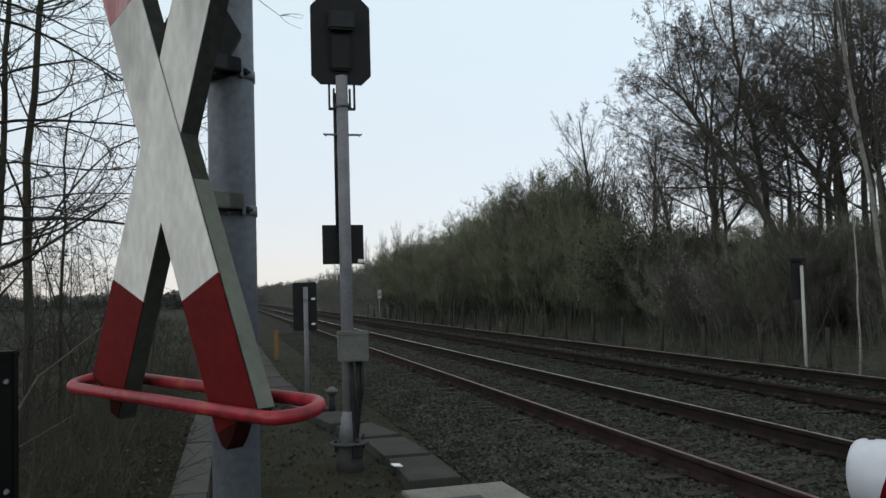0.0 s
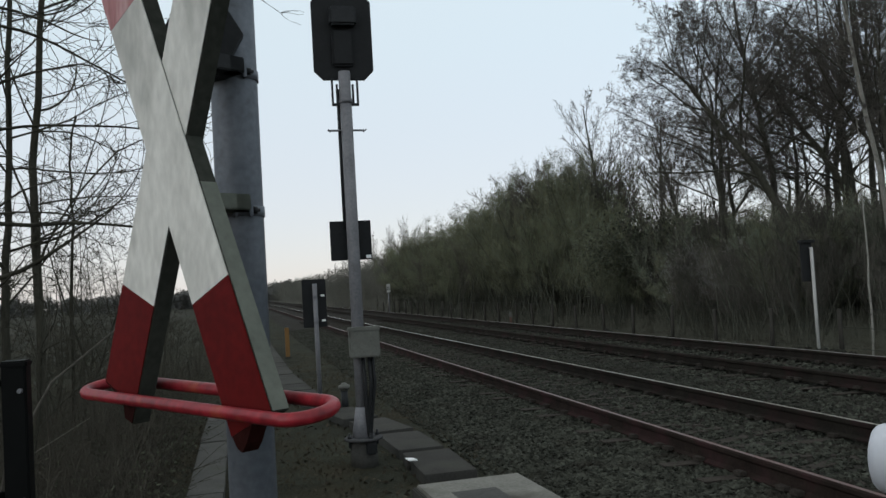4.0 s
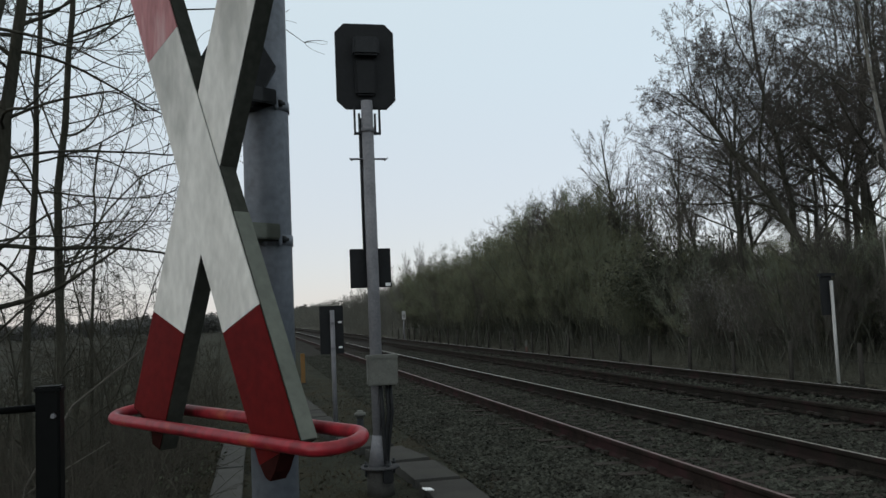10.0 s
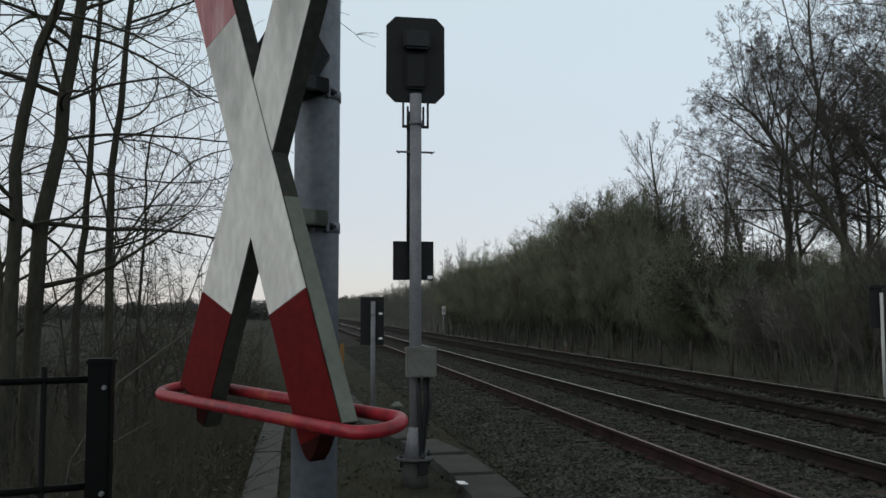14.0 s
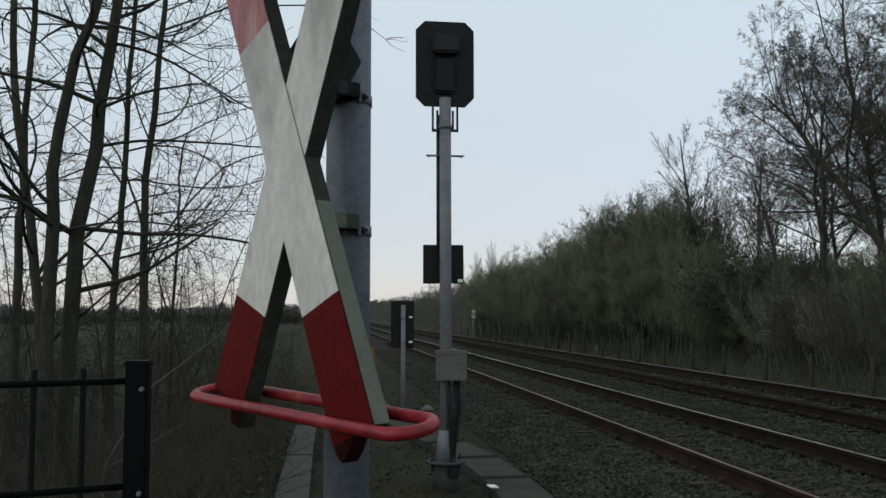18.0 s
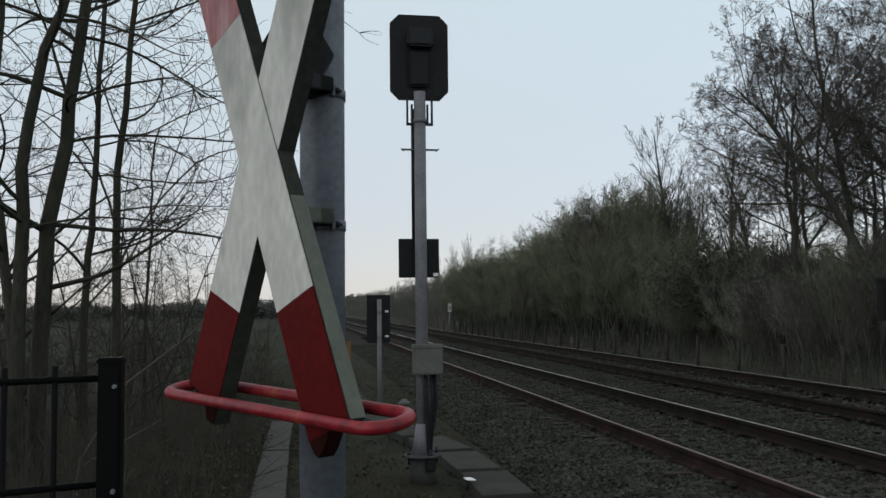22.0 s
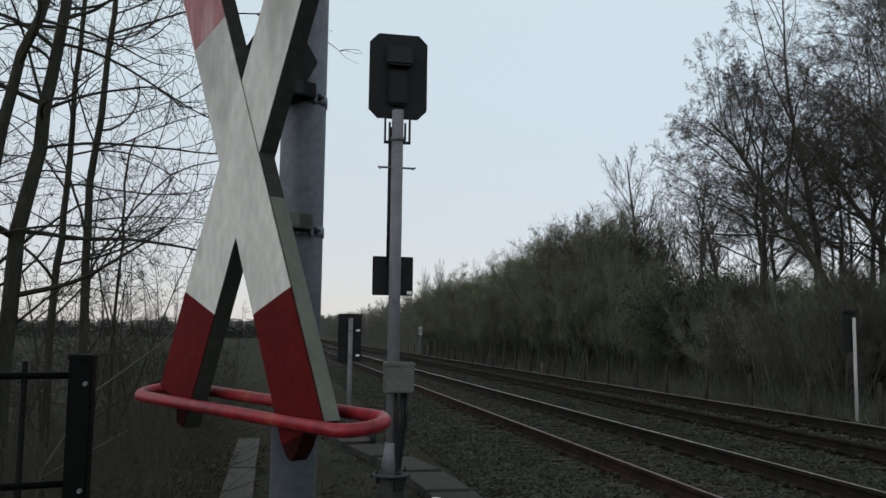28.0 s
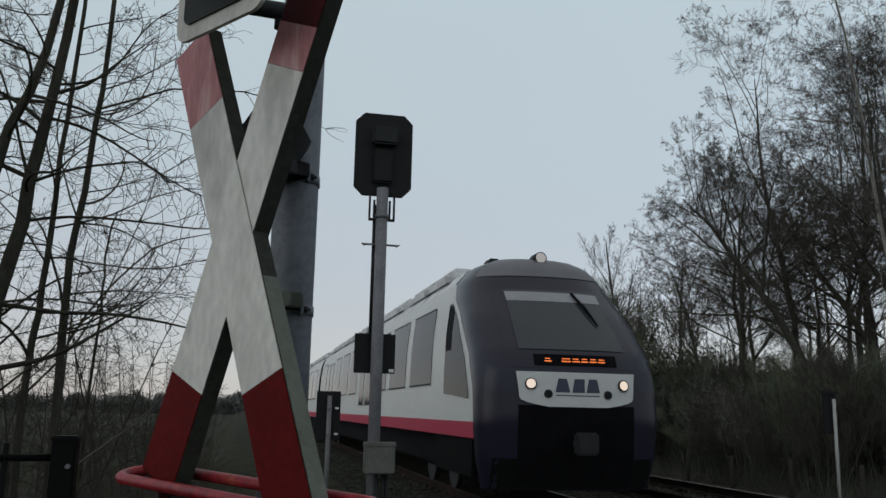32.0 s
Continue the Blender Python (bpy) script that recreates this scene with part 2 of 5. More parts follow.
M_LED = glow("amber_display", (1.0, 0.22, 0.04), 1.1, (0.3, 0.05, 0.01))


# ---- mesh helpers ----
def mesh_of(name, verts, faces, mats, idx=None, smooth=False):
    me = bpy.data.meshes.new(name)
    me.from_pydata([tuple(v) for v in verts], [], [tuple(f) for f in faces])
    for m in (mats if isinstance(mats, (list, tuple)) else [mats]):
        me.materials.append(m)
    if idx is not None:
        me.polygons.foreach_set("material_index", np.asarray(idx, dtype=np.int32))
    if smooth:
        me.polygons.foreach_set("use_smooth", np.ones(len(me.polygons), dtype=bool))
    me.update()
    return me


def put(name, me, parent=None, label=""):
    ob = new(name, me)
    if parent is not None:
        ob.parent = parent
    return tagged(ob, label)


def part(name, bm, material, parent, label=""):
    me = bpy.data.meshes.new(name)
    bm.to_mesh(me)
    bm.free()
    me.materials.append(material)
    return put(name, me, parent, label)


def empty(name, m, label, category, group="", kind=""):
    ob = new(name)
    ob.matrix_world = m
    return tagged(ob, label, category, group, kind)


def box(x0, x1, y0, y1, z0, z1, bevel=0.0, m=None):
    bm = bmesh.new()
    bmesh.ops.create_cube(bm, size=1)
    for v in bm.verts:
        v.co = Vector(((x0 + x1) / 2 + v.co.x * (x1 - x0), (y0 + y1) / 2 + v.co.y * (y1 - y0), (z0 + z1) / 2 + v.co.z * (z1 - z0)))
    if bevel:
        bmesh.ops.bevel(bm, geom=bm.edges[:], offset=bevel, segments=2, affect="EDGES")
    if m is not None:
        bm.transform(m)
    return bm


def rod(a, b, r0, r1=None, n=16, bevel=0.0, caps=True):
    a, b = Vector(a), Vector(b)
    r1 = r0 if r1 is None else r1
    bm = bmesh.new()
    bmesh.ops.create_cone(bm, cap_ends=caps, segments=n, radius1=r0, radius2=r1, depth=(b - a).length)
    if bevel:
        rim = [e for e in bm.edges if len({round(v.co.z, 5) for v in e.verts}) == 1]
        bmesh.ops.bevel(bm, geom=rim, offset=bevel, segments=2, affect="EDGES")
    bm.transform(Matrix.Translation((a + b) / 2) @ (b - a).to_track_quat("Z", "Y").to_matrix().to_4x4())
    for f in bm.faces:
        f.smooth = len(f.verts) == 4
    return bm


def join(*bms):
    out = bmesh.new()
    for b in bms:
        me = bpy.data.meshes.new("tmp")
        b.to_mesh(me)
        b.free()
        out.from_mesh(me)
        bpy.data.meshes.remove(me)
    return out


def slab(outline, depth, m=None, bevel=0.0):
    """A plate in the xz plane with the given outline, from y = 0 back to y = depth."""
    bm = bmesh.new()
    vs = [bm.verts.new((x, 0, z)) for x, z in outline]
    f = bm.faces.new(vs)
    r = bmesh.ops.extrude_face_region(bm, geom=[f])
    for v in r["geom"]:
        if isinstance(v, bmesh.types.BMVert):
            v.co.y += depth
    bmesh.ops.recalc_face_normals(bm, faces=bm.faces[:])
    if bevel:
        bmesh.ops.bevel(bm, geom=bm.edges[:], offset=bevel, segments=2, affect="EDGES")
    if m is not None:
        bm.transform(m)
    return bm


def tube(points, radii, n=8, closed=False):
    """A tube through points; radii one number or one a point. Gives verts and faces."""
    pts = [Vector(p) for p in points]
    radii = [radii] * len(pts) if isinstance(radii, (int, float)) else radii
    vs, fs, k = [], [], len(pts)
    side = None
    for i, p in enumerate(pts):
        d = (pts[(i + 1) % k] - pts[i - 1]) if closed else (pts[min(i + 1, k - 1)] - pts[max(i - 1, 0)])
        d.normalize()
        if side is None:
            side = d.orthogonal().normalized()
        side = (side - d * side.dot(d)).normalized()
        up = d.cross(side)
        for j in range(n):
            a = 2 * math.pi * j / n
            vs.append(p + (side * math.cos(a) + up * math.sin(a)) * radii[i])
    for i in range(k if closed else k - 1):
        for j in range(n):
            a, b = i * n + j, i * n + (j + 1) % n
            c = ((i + 1) % k) * n
            fs.append((a, b, c + (j + 1) % n, c + j))
    if not closed:
        fs.append(tuple(range(n))[::-1])
        fs.append(tuple((k - 1) * n + j for j in range(n)))
    return vs, fs


def tube_part(name, points, radii, material, parent, n=8, closed=False, label=""):
    return put(name, mesh_of(name, *tube(points, radii, n, closed), material, smooth=True), parent, label)
M_TSKIRT = mat("dark_grey_skirt", (0.0075, 0.0078, 0.0078), 0.9, 0, 3, 0.2, 30, 0)
M_STEM = mat("dead_stems", (0.052, 0.048, 0.039), 0.95, 0, 2, 0.4, 20, 0)
# far wood paled and greyed: the haze is put into its colour
M_FARWOOD = mat("haze_paled_far_wood", (0.125, 0.127, 0.122), 0.95, 0, 0.4, 0.3, 5, 0, per_object=0.2)
M_BOOM = mat("boom_white", (0.50, 0.52, 0.57), 0.45, 0, 7, 0.1, 40, 0.05, (0.40, 0.42, 0.46), 0.52)
# board-tip red, with the shade under the hoop put into the colour
M_DREDTIP = mat("hoop_shaded_red", (0.022, 0.006, 0.005), 0.85, 0, 6, 0.4, 40, 0.2)
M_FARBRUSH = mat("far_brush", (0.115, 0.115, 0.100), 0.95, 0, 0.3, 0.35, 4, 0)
M_BRAMBLE = mat("bramble_leaves", (0.058, 0.062, 0.044), 0.8, 0, 3, 0.6, 20, 0)

# ---- ground ----
R1, R2, R3, R4 = 3.70, 5.205, 7.17, 8.675   # rail centre lines
CANT = 0.0148


def rail_z(x):
    return CANT * (x - R1)


def ground_z(x, y):
    prof = [(-4000, -1.5), (-60, -1.4), (-9, -1.25), (-4.2, -1.0), (-2.2, -0.62), (-1.0, -0.30), (-0.6, -0.20), (1.9, -0.21), (2.15, -0.23),
            (2.75, -0.19), (9.6, -0.13), (10.1, -0.18), (10.9, -0.52), (11.4, -0.60), (13, -0.45), (30, -0.3), (4000, 0.0)]
    for (xa, za), (xb, zb) in zip(prof, prof[1:]):
        if xa <= x <= xb:
            f = (x - xa) / (xb - xa)
            z = za + (zb - za) * f
            break
    far = max(abs(x), abs(y))
    amp = 0.0 if far > 300 else (0.012 if 2.1 < x < 10 else 0.05 if x > -1.2 and x < 2.1 else 0.12)
    if -0.7 < x < 2.2 and y < 12:
        amp = 0.03
    z += amp * noise.noise((x * 0.9, y * 0.9, 0.3)) + amp * 0.5 * noise.noise((x * 3.1, y * 3.1, 1.7))
    return z


def spread(marks):
    out = []
    for a, b, step in marks:
        n = max(1, round((b - a) / step))
        out += [a + (b - a) * i / n for i in range(n)]
    return out + [marks[-1][1]]


gx = spread([(-3000, -400, 900), (-400, -60, 60), (-60, -12, 6), (-12, -4, 0.8), (-4, 2.8, 0.2), (2.8, 9.6, 0.4), (9.6, 12, 0.2), (12, 20, 0.8),
             (20, 60, 5), (60, 400, 60), (400, 3000, 900)])
gy = spread([(-300, -20, 40), (-20, 0, 2.5), (0, 16, 0.22), (16, 40, 0.6), (40, 120, 3), (120, 400, 20), (400, 4000, 400)])
gv = [(x, y, ground_z(x, y)) for y in gy for x in gx]
gf, gi = [], []
nx = len(gx)
for j in range(len(gy) - 1):
    for i in range(nx - 1):
        gf.append((j * nx + i, j * nx + i + 1, (j + 1) * nx + i + 1, (j + 1) * nx + i))
        x = (gx[i] + gx[i + 1]) / 2
        gi.append(0 if -9 < x < 2.12 else 2 if 2.12 <= x < 10.3 else 3 if 10.3 <= x < 60 else 1)
ground = put("ground", mesh_of("ground", gv, gf, [M_VERGE, M_FIELD, M_BALLAST, M_WOODS], gi, True))
tagged(ground, "dark verge, field and ballast bed beside the railway", "ground", kind="structure")


def stones(name, count, size, region, material, lift, rng, flat=0.75):
    """Loose stones strewn over a stretch of the plan, each a jittered octahedron."""
    octa = np.array([(1, 0, 0), (-1, 0, 0), (0, 1, 0), (0, -1, 0), (0, 0, 1), (0, 0, -1)], float)
    tri = np.array([(0, 2, 4), (2, 1, 4), (1, 3, 4), (3, 0, 4), (2, 0, 5), (1, 2, 5), (3, 1, 5), (0, 3, 5)])
    x0, x1, y0, y1 = region
    u = rng.random(count)
    px = x0 + (x1 - x0) * rng.random(count)
    py = y0 * (y1 / y0) ** u if y0 > 0 else y0 + (y1 - y0) * u
    s = size * (0.55 + 0.9 * rng.random(count))
    turn = rng.normal(size=(count, 3, 3))
    q, _ = np.linalg.qr(turn)
    v = octa[None] * (0.6 + 0.7 * rng.random((count, 6, 1)))
    v = np.einsum("nij,nkj->nki", q, v) * s[:, None, None]
    v[:, :, 2] *= flat
    pz = np.array([ground_z(a, b) for a, b in zip(px, py)])
    v += np.stack([px, py, pz + lift * s], -1)[:, None]
    f = (tri[None] + 6 * np.arange(count)[:, None, None]).reshape(-1, 3)
    ob = put(name, mesh_of(name, v.reshape(-1, 3).tolist(), f.tolist(), material))
    return ob


rng = np.random.default_rng(7)
tagged(stones("ballast_stones", 24000, 0.027, (2.0, 3.66, 4.5, 40), M_STONE, 0.3, rng), "grey broken ballast stones along the track", "ballast", kind="stuff")
tagged(stones("ballast_stones", 20000, 0.028, (3.74, 7.1, 4.5, 40), M_STONE, 0.2, rng), "grey broken ballast stones between the rails", "ballast", kind="stuff")
tagged(stones("ballast_stones", 7000, 0.04, (7.2, 10.3, 7, 45), M_STONE, 0.2, rng), "grey broken ballast stones of the far track", "ballast", kind="stuff")


# ---- tracks ----
def rail_profile():
    return [(-0.0625, -0.159), (0.0625, -0.159), (0.0625, -0.147), (0.012, -0.128), (0.008, -0.055), (0.033, -0.038), (0.035, -0.012), (0.029, -0.002), (0.019, 0.0),
            (-0.019, 0.0), (-0.029, -0.002), (-0.035, -0.012), (-0.033, -0.038), (-0.008, -0.055), (-0.012, -0.128), (-0.0625, -0.147)]


def rail_mesh(y0, y1, head, side=M_RAIL, worn=(7, 8, 9)):
    pr = rail_profile()
    n = len(pr)
    vs = [(x, y, z) for y in (y0, y1) for x, z in pr]
    fs = [(i, (i + 1) % n, n + (i + 1) % n, n + i) for i in range(n)] + [tuple(range(n))[::-1], tuple(range(n, 2 * n))]
    idx = [1 if i in worn else 0 for i in range(n)] + [0, 0]
    return mesh_of("rail", vs, fs, [side, head], idx)


def sleeper_mesh():
    """A fork-shaped steel sleeper: two I-beams that run together at one end and part at the other."""
    bms = []
    for s in (-1, 1):
        path = [(-1.15, s * 0.08), (-0.30, s * 0.08), (0.35, s * 0.30), (1.15, s * 0.30)]
        for (xa, ya), (xb, yb) in zip(path, path[1:]):
            ang = math.atan2(yb - ya, xb - xa)
            ln = math.hypot(xb - xa, yb - ya) + 0.02
            m = Matrix.Translation(((xa + xb) / 2, (ya + yb) / 2, 0)) @ Matrix.Rotation(ang, 4, "Z")
            bms.append(box(-ln / 2, ln / 2, -0.065, 0.065, -0.010, 0.0, m=m))
            bms.append(box(-ln / 2, ln / 2, -0.006, 0.006, -0.085, -0.008, m=m))
    bm = join(*bms)
    me = bpy.data.meshes.new("sleeper")
    bm.to_mesh(me)
    bm.free()
    me.materials.append(M_SLEEPER)
    return me


def fastener_mesh():
    bm = join(box(-0.055, -0.025, -0.05, 0.05, 0, 0.035, 0.004), box(0.025, 0.055, -0.05, 0.05, 0, 0.035, 0.004))
    for v in bm.verts:
        v.co.x *= 2.0
    me = bpy.data.meshes.new("rail_clip")
    bm.to_mesh(me)
    bm.free()
    me.materials.append(M_SLEEPER)
    return me


RAILS = {R1: rail_mesh(-40, 900, M_HEAD3, M_RAIL1, (8,)), R2: rail_mesh(-40, 900, M_HEAD, M_RAIL, (8,)), R3: rail_mesh(-40, 900, M_RAIL), R4: rail_mesh(-40, 900, M_HEAD2)}
SLEEPER, CLIP = sleeper_mesh(), fastener_mesh()


def track(xa, xb, label, first, last):
    t = empty("railway_track", pose((xa + xb) / 2, 0, (rail_z(xa) + rail_z(xb)) / 2), label, "railway track", "tracks", "structure")
    lean = math.degrees(math.atan(CANT))
    for x in (xa, xb):
        r = put("rail", RAILS[x], t)
        r.matrix_basis = pose(x - (xa + xb) / 2, 0, rail_z(x) - (rail_z(xa) + rail_z(xb)) / 2)
    y, k = first, 0
    while y < last:
        s = put("sleeper", SLEEPER, t)
        s.matrix_basis = pose(0, y, -0.179 if xa < 6 else -0.205, 0, -lean, 180 * (k % 2) + random.uniform(-0.6, 0.6))
        for x, spread_y in ((-0.7525, 0.08 if k % 2 == 0 else 0.30), (0.7525, 0.30 if k % 2 == 0 else 0.08)):
            for sy in (-1, 1):
                c = put("rail_clip", CLIP, t)
                c.matrix_basis = pose(x, y + sy * spread_y, -0.160 + rail_z(R1 + x) * 0)
        y += 0.9
        k += 1
    return t


track(R1, R2, "rusty rails on fork-shaped steel sleepers in grey ballast", 3.5, 50)
track(R3, R4, "far track with rusty rails on steel sleepers", 6.5, 45)


# ---- cable troughs ----
M_KERB = mat("pale_concrete", (0.082, 0.082, 0.077), 0.9, 0, 3, 0.25, 50, 0.5, (0.07, 0.072, 0.062), 0.54, per_object=0.12)


def trough(name, label, path, width, top, length=0.5, material=M_CONC):
    """A run of concrete lids laid end to end along a bending line."""
    t = empty(name, pose(path[0][0], path[0][1], top), label, "cable trough", kind="structure")
    o = Vector((path[0][0], path[0][1], top))
    me = None
    for (xa, ya), (xb, yb) in zip(path, path[1:]):
        d = Vector((xb - xa, yb - ya, 0))
        n = max(1, round(d.length / length))
        for i in range(n):
            c = Vector((xa, ya, top)) + d * ((i + 0.5) / n) - o
            if me is None:
                bm = box(-width / 2, width / 2, -length / 2 + 0.001, length / 2 - 0.001, -0.12, 0, 0.004)
                me = bpy.data.meshes.new("lid")
                bm.to_mesh(me)
                bm.free()
                me.materials.append(material)
            lid = put("lid", me, t)
            lid.matrix_basis = pose(c.x, c.y, c.z + random.uniform(-0.004, 0.004), random.uniform(-0.4, 0.4), random.uniform(-0.5, 0.5),
                                    math.degrees(math.atan2(d.y, d.x)) - 90 + random.uniform(-0.5, 0.5))
    return t


trough("cable_trough", "grey concrete cable trough lids beside the ballast", [(1.63, 6.85), (1.64, 8.0), (1.58, 9.2), (1.42, 10.3), (1.15, 11.6), (0.88, 14.0), (0.76, 17), (0.72, 40)], 0.44, -0.115, 1.0)
trough("concrete_kerb", "low pale concrete kerb strip along the verge", [(-0.32, 4.6), (-0.30, 12.4)], 0.29, -0.14, 2.6, M_KERB)

cover = empty("shaft_cover", pose(1.69, 6.05, -0.105, 0, 0, 2), "pale concrete shaft cover with a dark damp patch", "shaft cover")
part("frame", box(-0.44, 0.44, -0.52, 0.52, -0.15, -0.012, 0.01), M_CONC, cover)
part("slab", box(-0.41, 0.41, -0.49, 0.49, -0.02, 0.012, 0.008), mat("cover_slab", (0.18, 0.178, 0.16), 0.9, 0, 2.2, 0.3, 50, 0.4, (0.075, 0.073, 0.062), 0.50), cover)

part("damp_patch", box(-0.24, 0.10, -0.30, 0.12, 0.006, 0.0145, 0.003), mat("damp_concrete", (0.045, 0.044, 0.040), 0.7, 0, 9, 0.3, 50, 0.3), cover, "dark damp patch")

# ---- crossing sign with its mast ----
TH = radians(-54)
CROSS = Matrix.Translation((-0.094, 2.400, 0.0)) @ Matrix.Rotation(TH, 4, "Z")   # x along the boards, y away from the road, z up
mast = empty("sign_mast", pose(0.035, 2.945, -0.2), "grey galvanised steel mast beside the track", "mast")
part("tube", rod((0, 0, 0), (0, 0, 4.2), 0.0765, n=40), M_GALV, mast)
part("base_collar", rod((0, 0, 0), (0, 0, 0.12), 0.10, 0.09, 32, 0.01), M_GALV, mast)


def clamp(z):
    m = Matrix.Rotation(radians(-78), 4, "Z")
    c = part("clamp_band", join(rod((0, 0, z - 0.017), (0, 0, z + 0.017), 0.0805, n=40), box(0.074, 0.100, -0.040, -0.028, z - 0.021, z + 0.021, 0.003, m),
                                box(0.074, 0.100, 0.010, 0.022, z - 0.021, z + 0.021, 0.003, m)), M_GALV, mast)
    part("bolt", join(rod(m @ Vector((0.090, -0.055, z)), m @ Vector((0.090, 0.045, z)), 0.006, n=8), rod(m @ Vector((0.090, 0.022, z)), m @ Vector((0.090, 0.036, z)), 0.012, n=6)), M_DARK, c)


for z in (1.877, 2.33):
    clamp(z)


sign = empty("crossing_sign", Matrix.Translation((-0.094, 2.400, 1.0)), "white and red diagonal crossing sign with weathered boards", "crossing sign")
INV = sign.matrix_world.inverted()
for nm, (xa, za), (xb, zb), back, lo, hi in (("front_board", (0.223, 1.067), (-0.406, 2.507), 0.0, 0.385, 0.288), ("rear_board", (-0.441, 1.080), (0.180, 2.526), 0.006, 0.371, 0.245)):
    d = Vector((xb - xa, 0, zb - za))
    L = d.length
    ang = math.atan2(d.x, d.z)
    m = INV @ CROSS @ Matrix.Translation((xa, back, za)) @ Matrix.Rotation(ang, 4, "Y")
    w, th = 0.0915, 0.055
    low = 0.015 if nm == "front_board" else 0.0
    if nm == "front_board":
        bm = box(-w, w, 0, th, low, L, 0.004, m)
    else:   # the lower corner is broken off
        bm = slab([(-w, 0.056), (0.022, 0.044), (0.046, 0.002), (w, 0.004), (w, L), (-w, L)], th, m, 0.003)
    b = part(nm, bm, M_DARKEDGE, sign, "thick board with dark edges")
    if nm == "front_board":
        part("edge_film", box(w - 0.001, w + 0.0015, 0.003, th - 0.003, 0.018, 0.66, m=m), M_EDGE, b, "grey-green lower stretch of the edge")
    if nm == "front_board":
        tip = [(-w + 0.003, 0.0178), (-w + 0.010, -0.016), (-w + 0.024, -0.032), (-0.040, -0.018), (0.004, 0.0178)]
        # the tip's dark colour stands for shade below the hoop
        part("broken_tip", slab(tip, 0.05, m @ Matrix.Translation((0, -0.001, 0))), M_DREDTIP, b, "broken lower end in red darkened as hoop shade")
    else:
        part("shaded_tip", slab([(-w + 0.004, 0.0595), (0.024, 0.0475), (0.049, 0.0055), (w - 0.003, 0.008), (w - 0.003, 0.061), (-w + 0.004, 0.061)], 0.0035, m @ Matrix.Translation((0, -0.0025, 0))), M_DREDTIP, b, "board end in red darkened as hoop shade")
    # painted face fields, laid on the board's front
    part("lower_red_field", box(-w + 0.003, w - 0.003, -0.0025, 0.001, 0.018 if nm == "front_board" else 0.062, lo, m=m), M_RED, b, "deep red painted end")
    part("white_field", box(-w + 0.003, w - 0.003, -0.0025, 0.001, lo + 0.0015, L - hi - 0.0015, m=m), M_WHITE, b, "streaked white paint")
    part("faded_red_field", box(-w + 0.003, w - 0.003, -0.0025, 0.001, L - hi, L - (0.120 if nm == "rear_board" else 0.003), m=m), M_PINK, b, "faded pinkish red field")
    if nm == "rear_board":
        # the topmost stretch is a deeper red than the field below
        part("upper_red_field", box(-w + 0.003, w - 0.003, -0.0025, 0.001, L - 0.1185, L - 0.003, m=m), M_DEEPRED, b, "darker red end")

# red guard hoop round the lower ends
HA, HB, HF, HK, HR = -0.600, 0.442, -0.037, 0.112, 0.0745   # ends, front and back line, end radius


def hoop_z(x, y):
    """The hoop hangs a little askew: lower to the track, higher at the back."""
    return 1.120 - 0.030 * x + 0.15 * (y - HF)


hoop_pts = []
for cx, a0 in ((HB - HR, -90), (HA + HR, 90)):
    for k in range(13):
        a = radians(a0 + 180 * k / 12)
        x, y = cx + HR * math.cos(a), (HF + HK) / 2 + HR * math.sin(a)
        hoop_pts.append((x, y, hoop_z(x, y)))
hoop = tube_part("guard_hoop", [INV @ CROSS @ Vector(p) for p in hoop_pts], 0.0172, M_TUBE, sign, 14, True, "glossy red bent steel tube")
for x in (-0.41, 0.22):
    part("hoop_bracket", box(x - 0.018, x + 0.018, HF + 0.01, HK - 0.01, hoop_z(x, 0.04) - 0.012, hoop_z(x, 0.04) - 0.004, m=INV @ CROSS), M_DARK, hoop)
# brackets to the mast; the upper one's dark colour stands in for shadow
for z, nm, hgt in ((1.695, "lower_bracket", 0.05), (2.13, "upper_bracket", 0.05)):
    a = CROSS.inverted() @ Vector((0.035, 2.945, z))
    part(nm, join(box(a.x - 0.02, a.x + 0.15, 0.30, 0.36, z - hgt / 2, z + hgt / 2, 0.004, INV @ CROSS),
                  box(a.x + 0.09, a.x + 0.15, 0.04, 0.36, z - hgt / 2, z + hgt / 2, 0.004, INV @ CROSS)), M_EDGE if z < 2 else M_DARK, sign)
hexo = [(0.125 * math.cos(radians(a)), 0.125 * math.sin(radians(a))) for a in (0, 60, 120, 180, 240, 300)]
part("mounting_plate", slab(hexo, 0.05, INV @ Matrix.Translation((-0.055, 2.80, 2.235))), M_DARK, sign)

# light signal plate above, seen at its lower corner
LS = CROSS @ Matrix.Translation((-0.012, -0.16, -0.038))
light = empty("road_light_signal", Matrix.Translation((-0.2, 2.5, 2.6)), "black road light signal with a white border on the mast", "light signal")
LI = light.matrix_world.inverted()


def rounded(x0, x1, z0, z1, r):
    out = []
    for cx, cz, a0 in ((x1 - r, z1 - r, 0), (x0 + r, z1 - r, 90), (x0 + r, z0 + r, 180), (x1 - r, z0 + r, 270)):
        out += [(cx + r * math.cos(radians(a0 + k * 22.5)), cz + r * math.sin(radians(a0 + k * 22.5))) for k in range(5)]
    return out


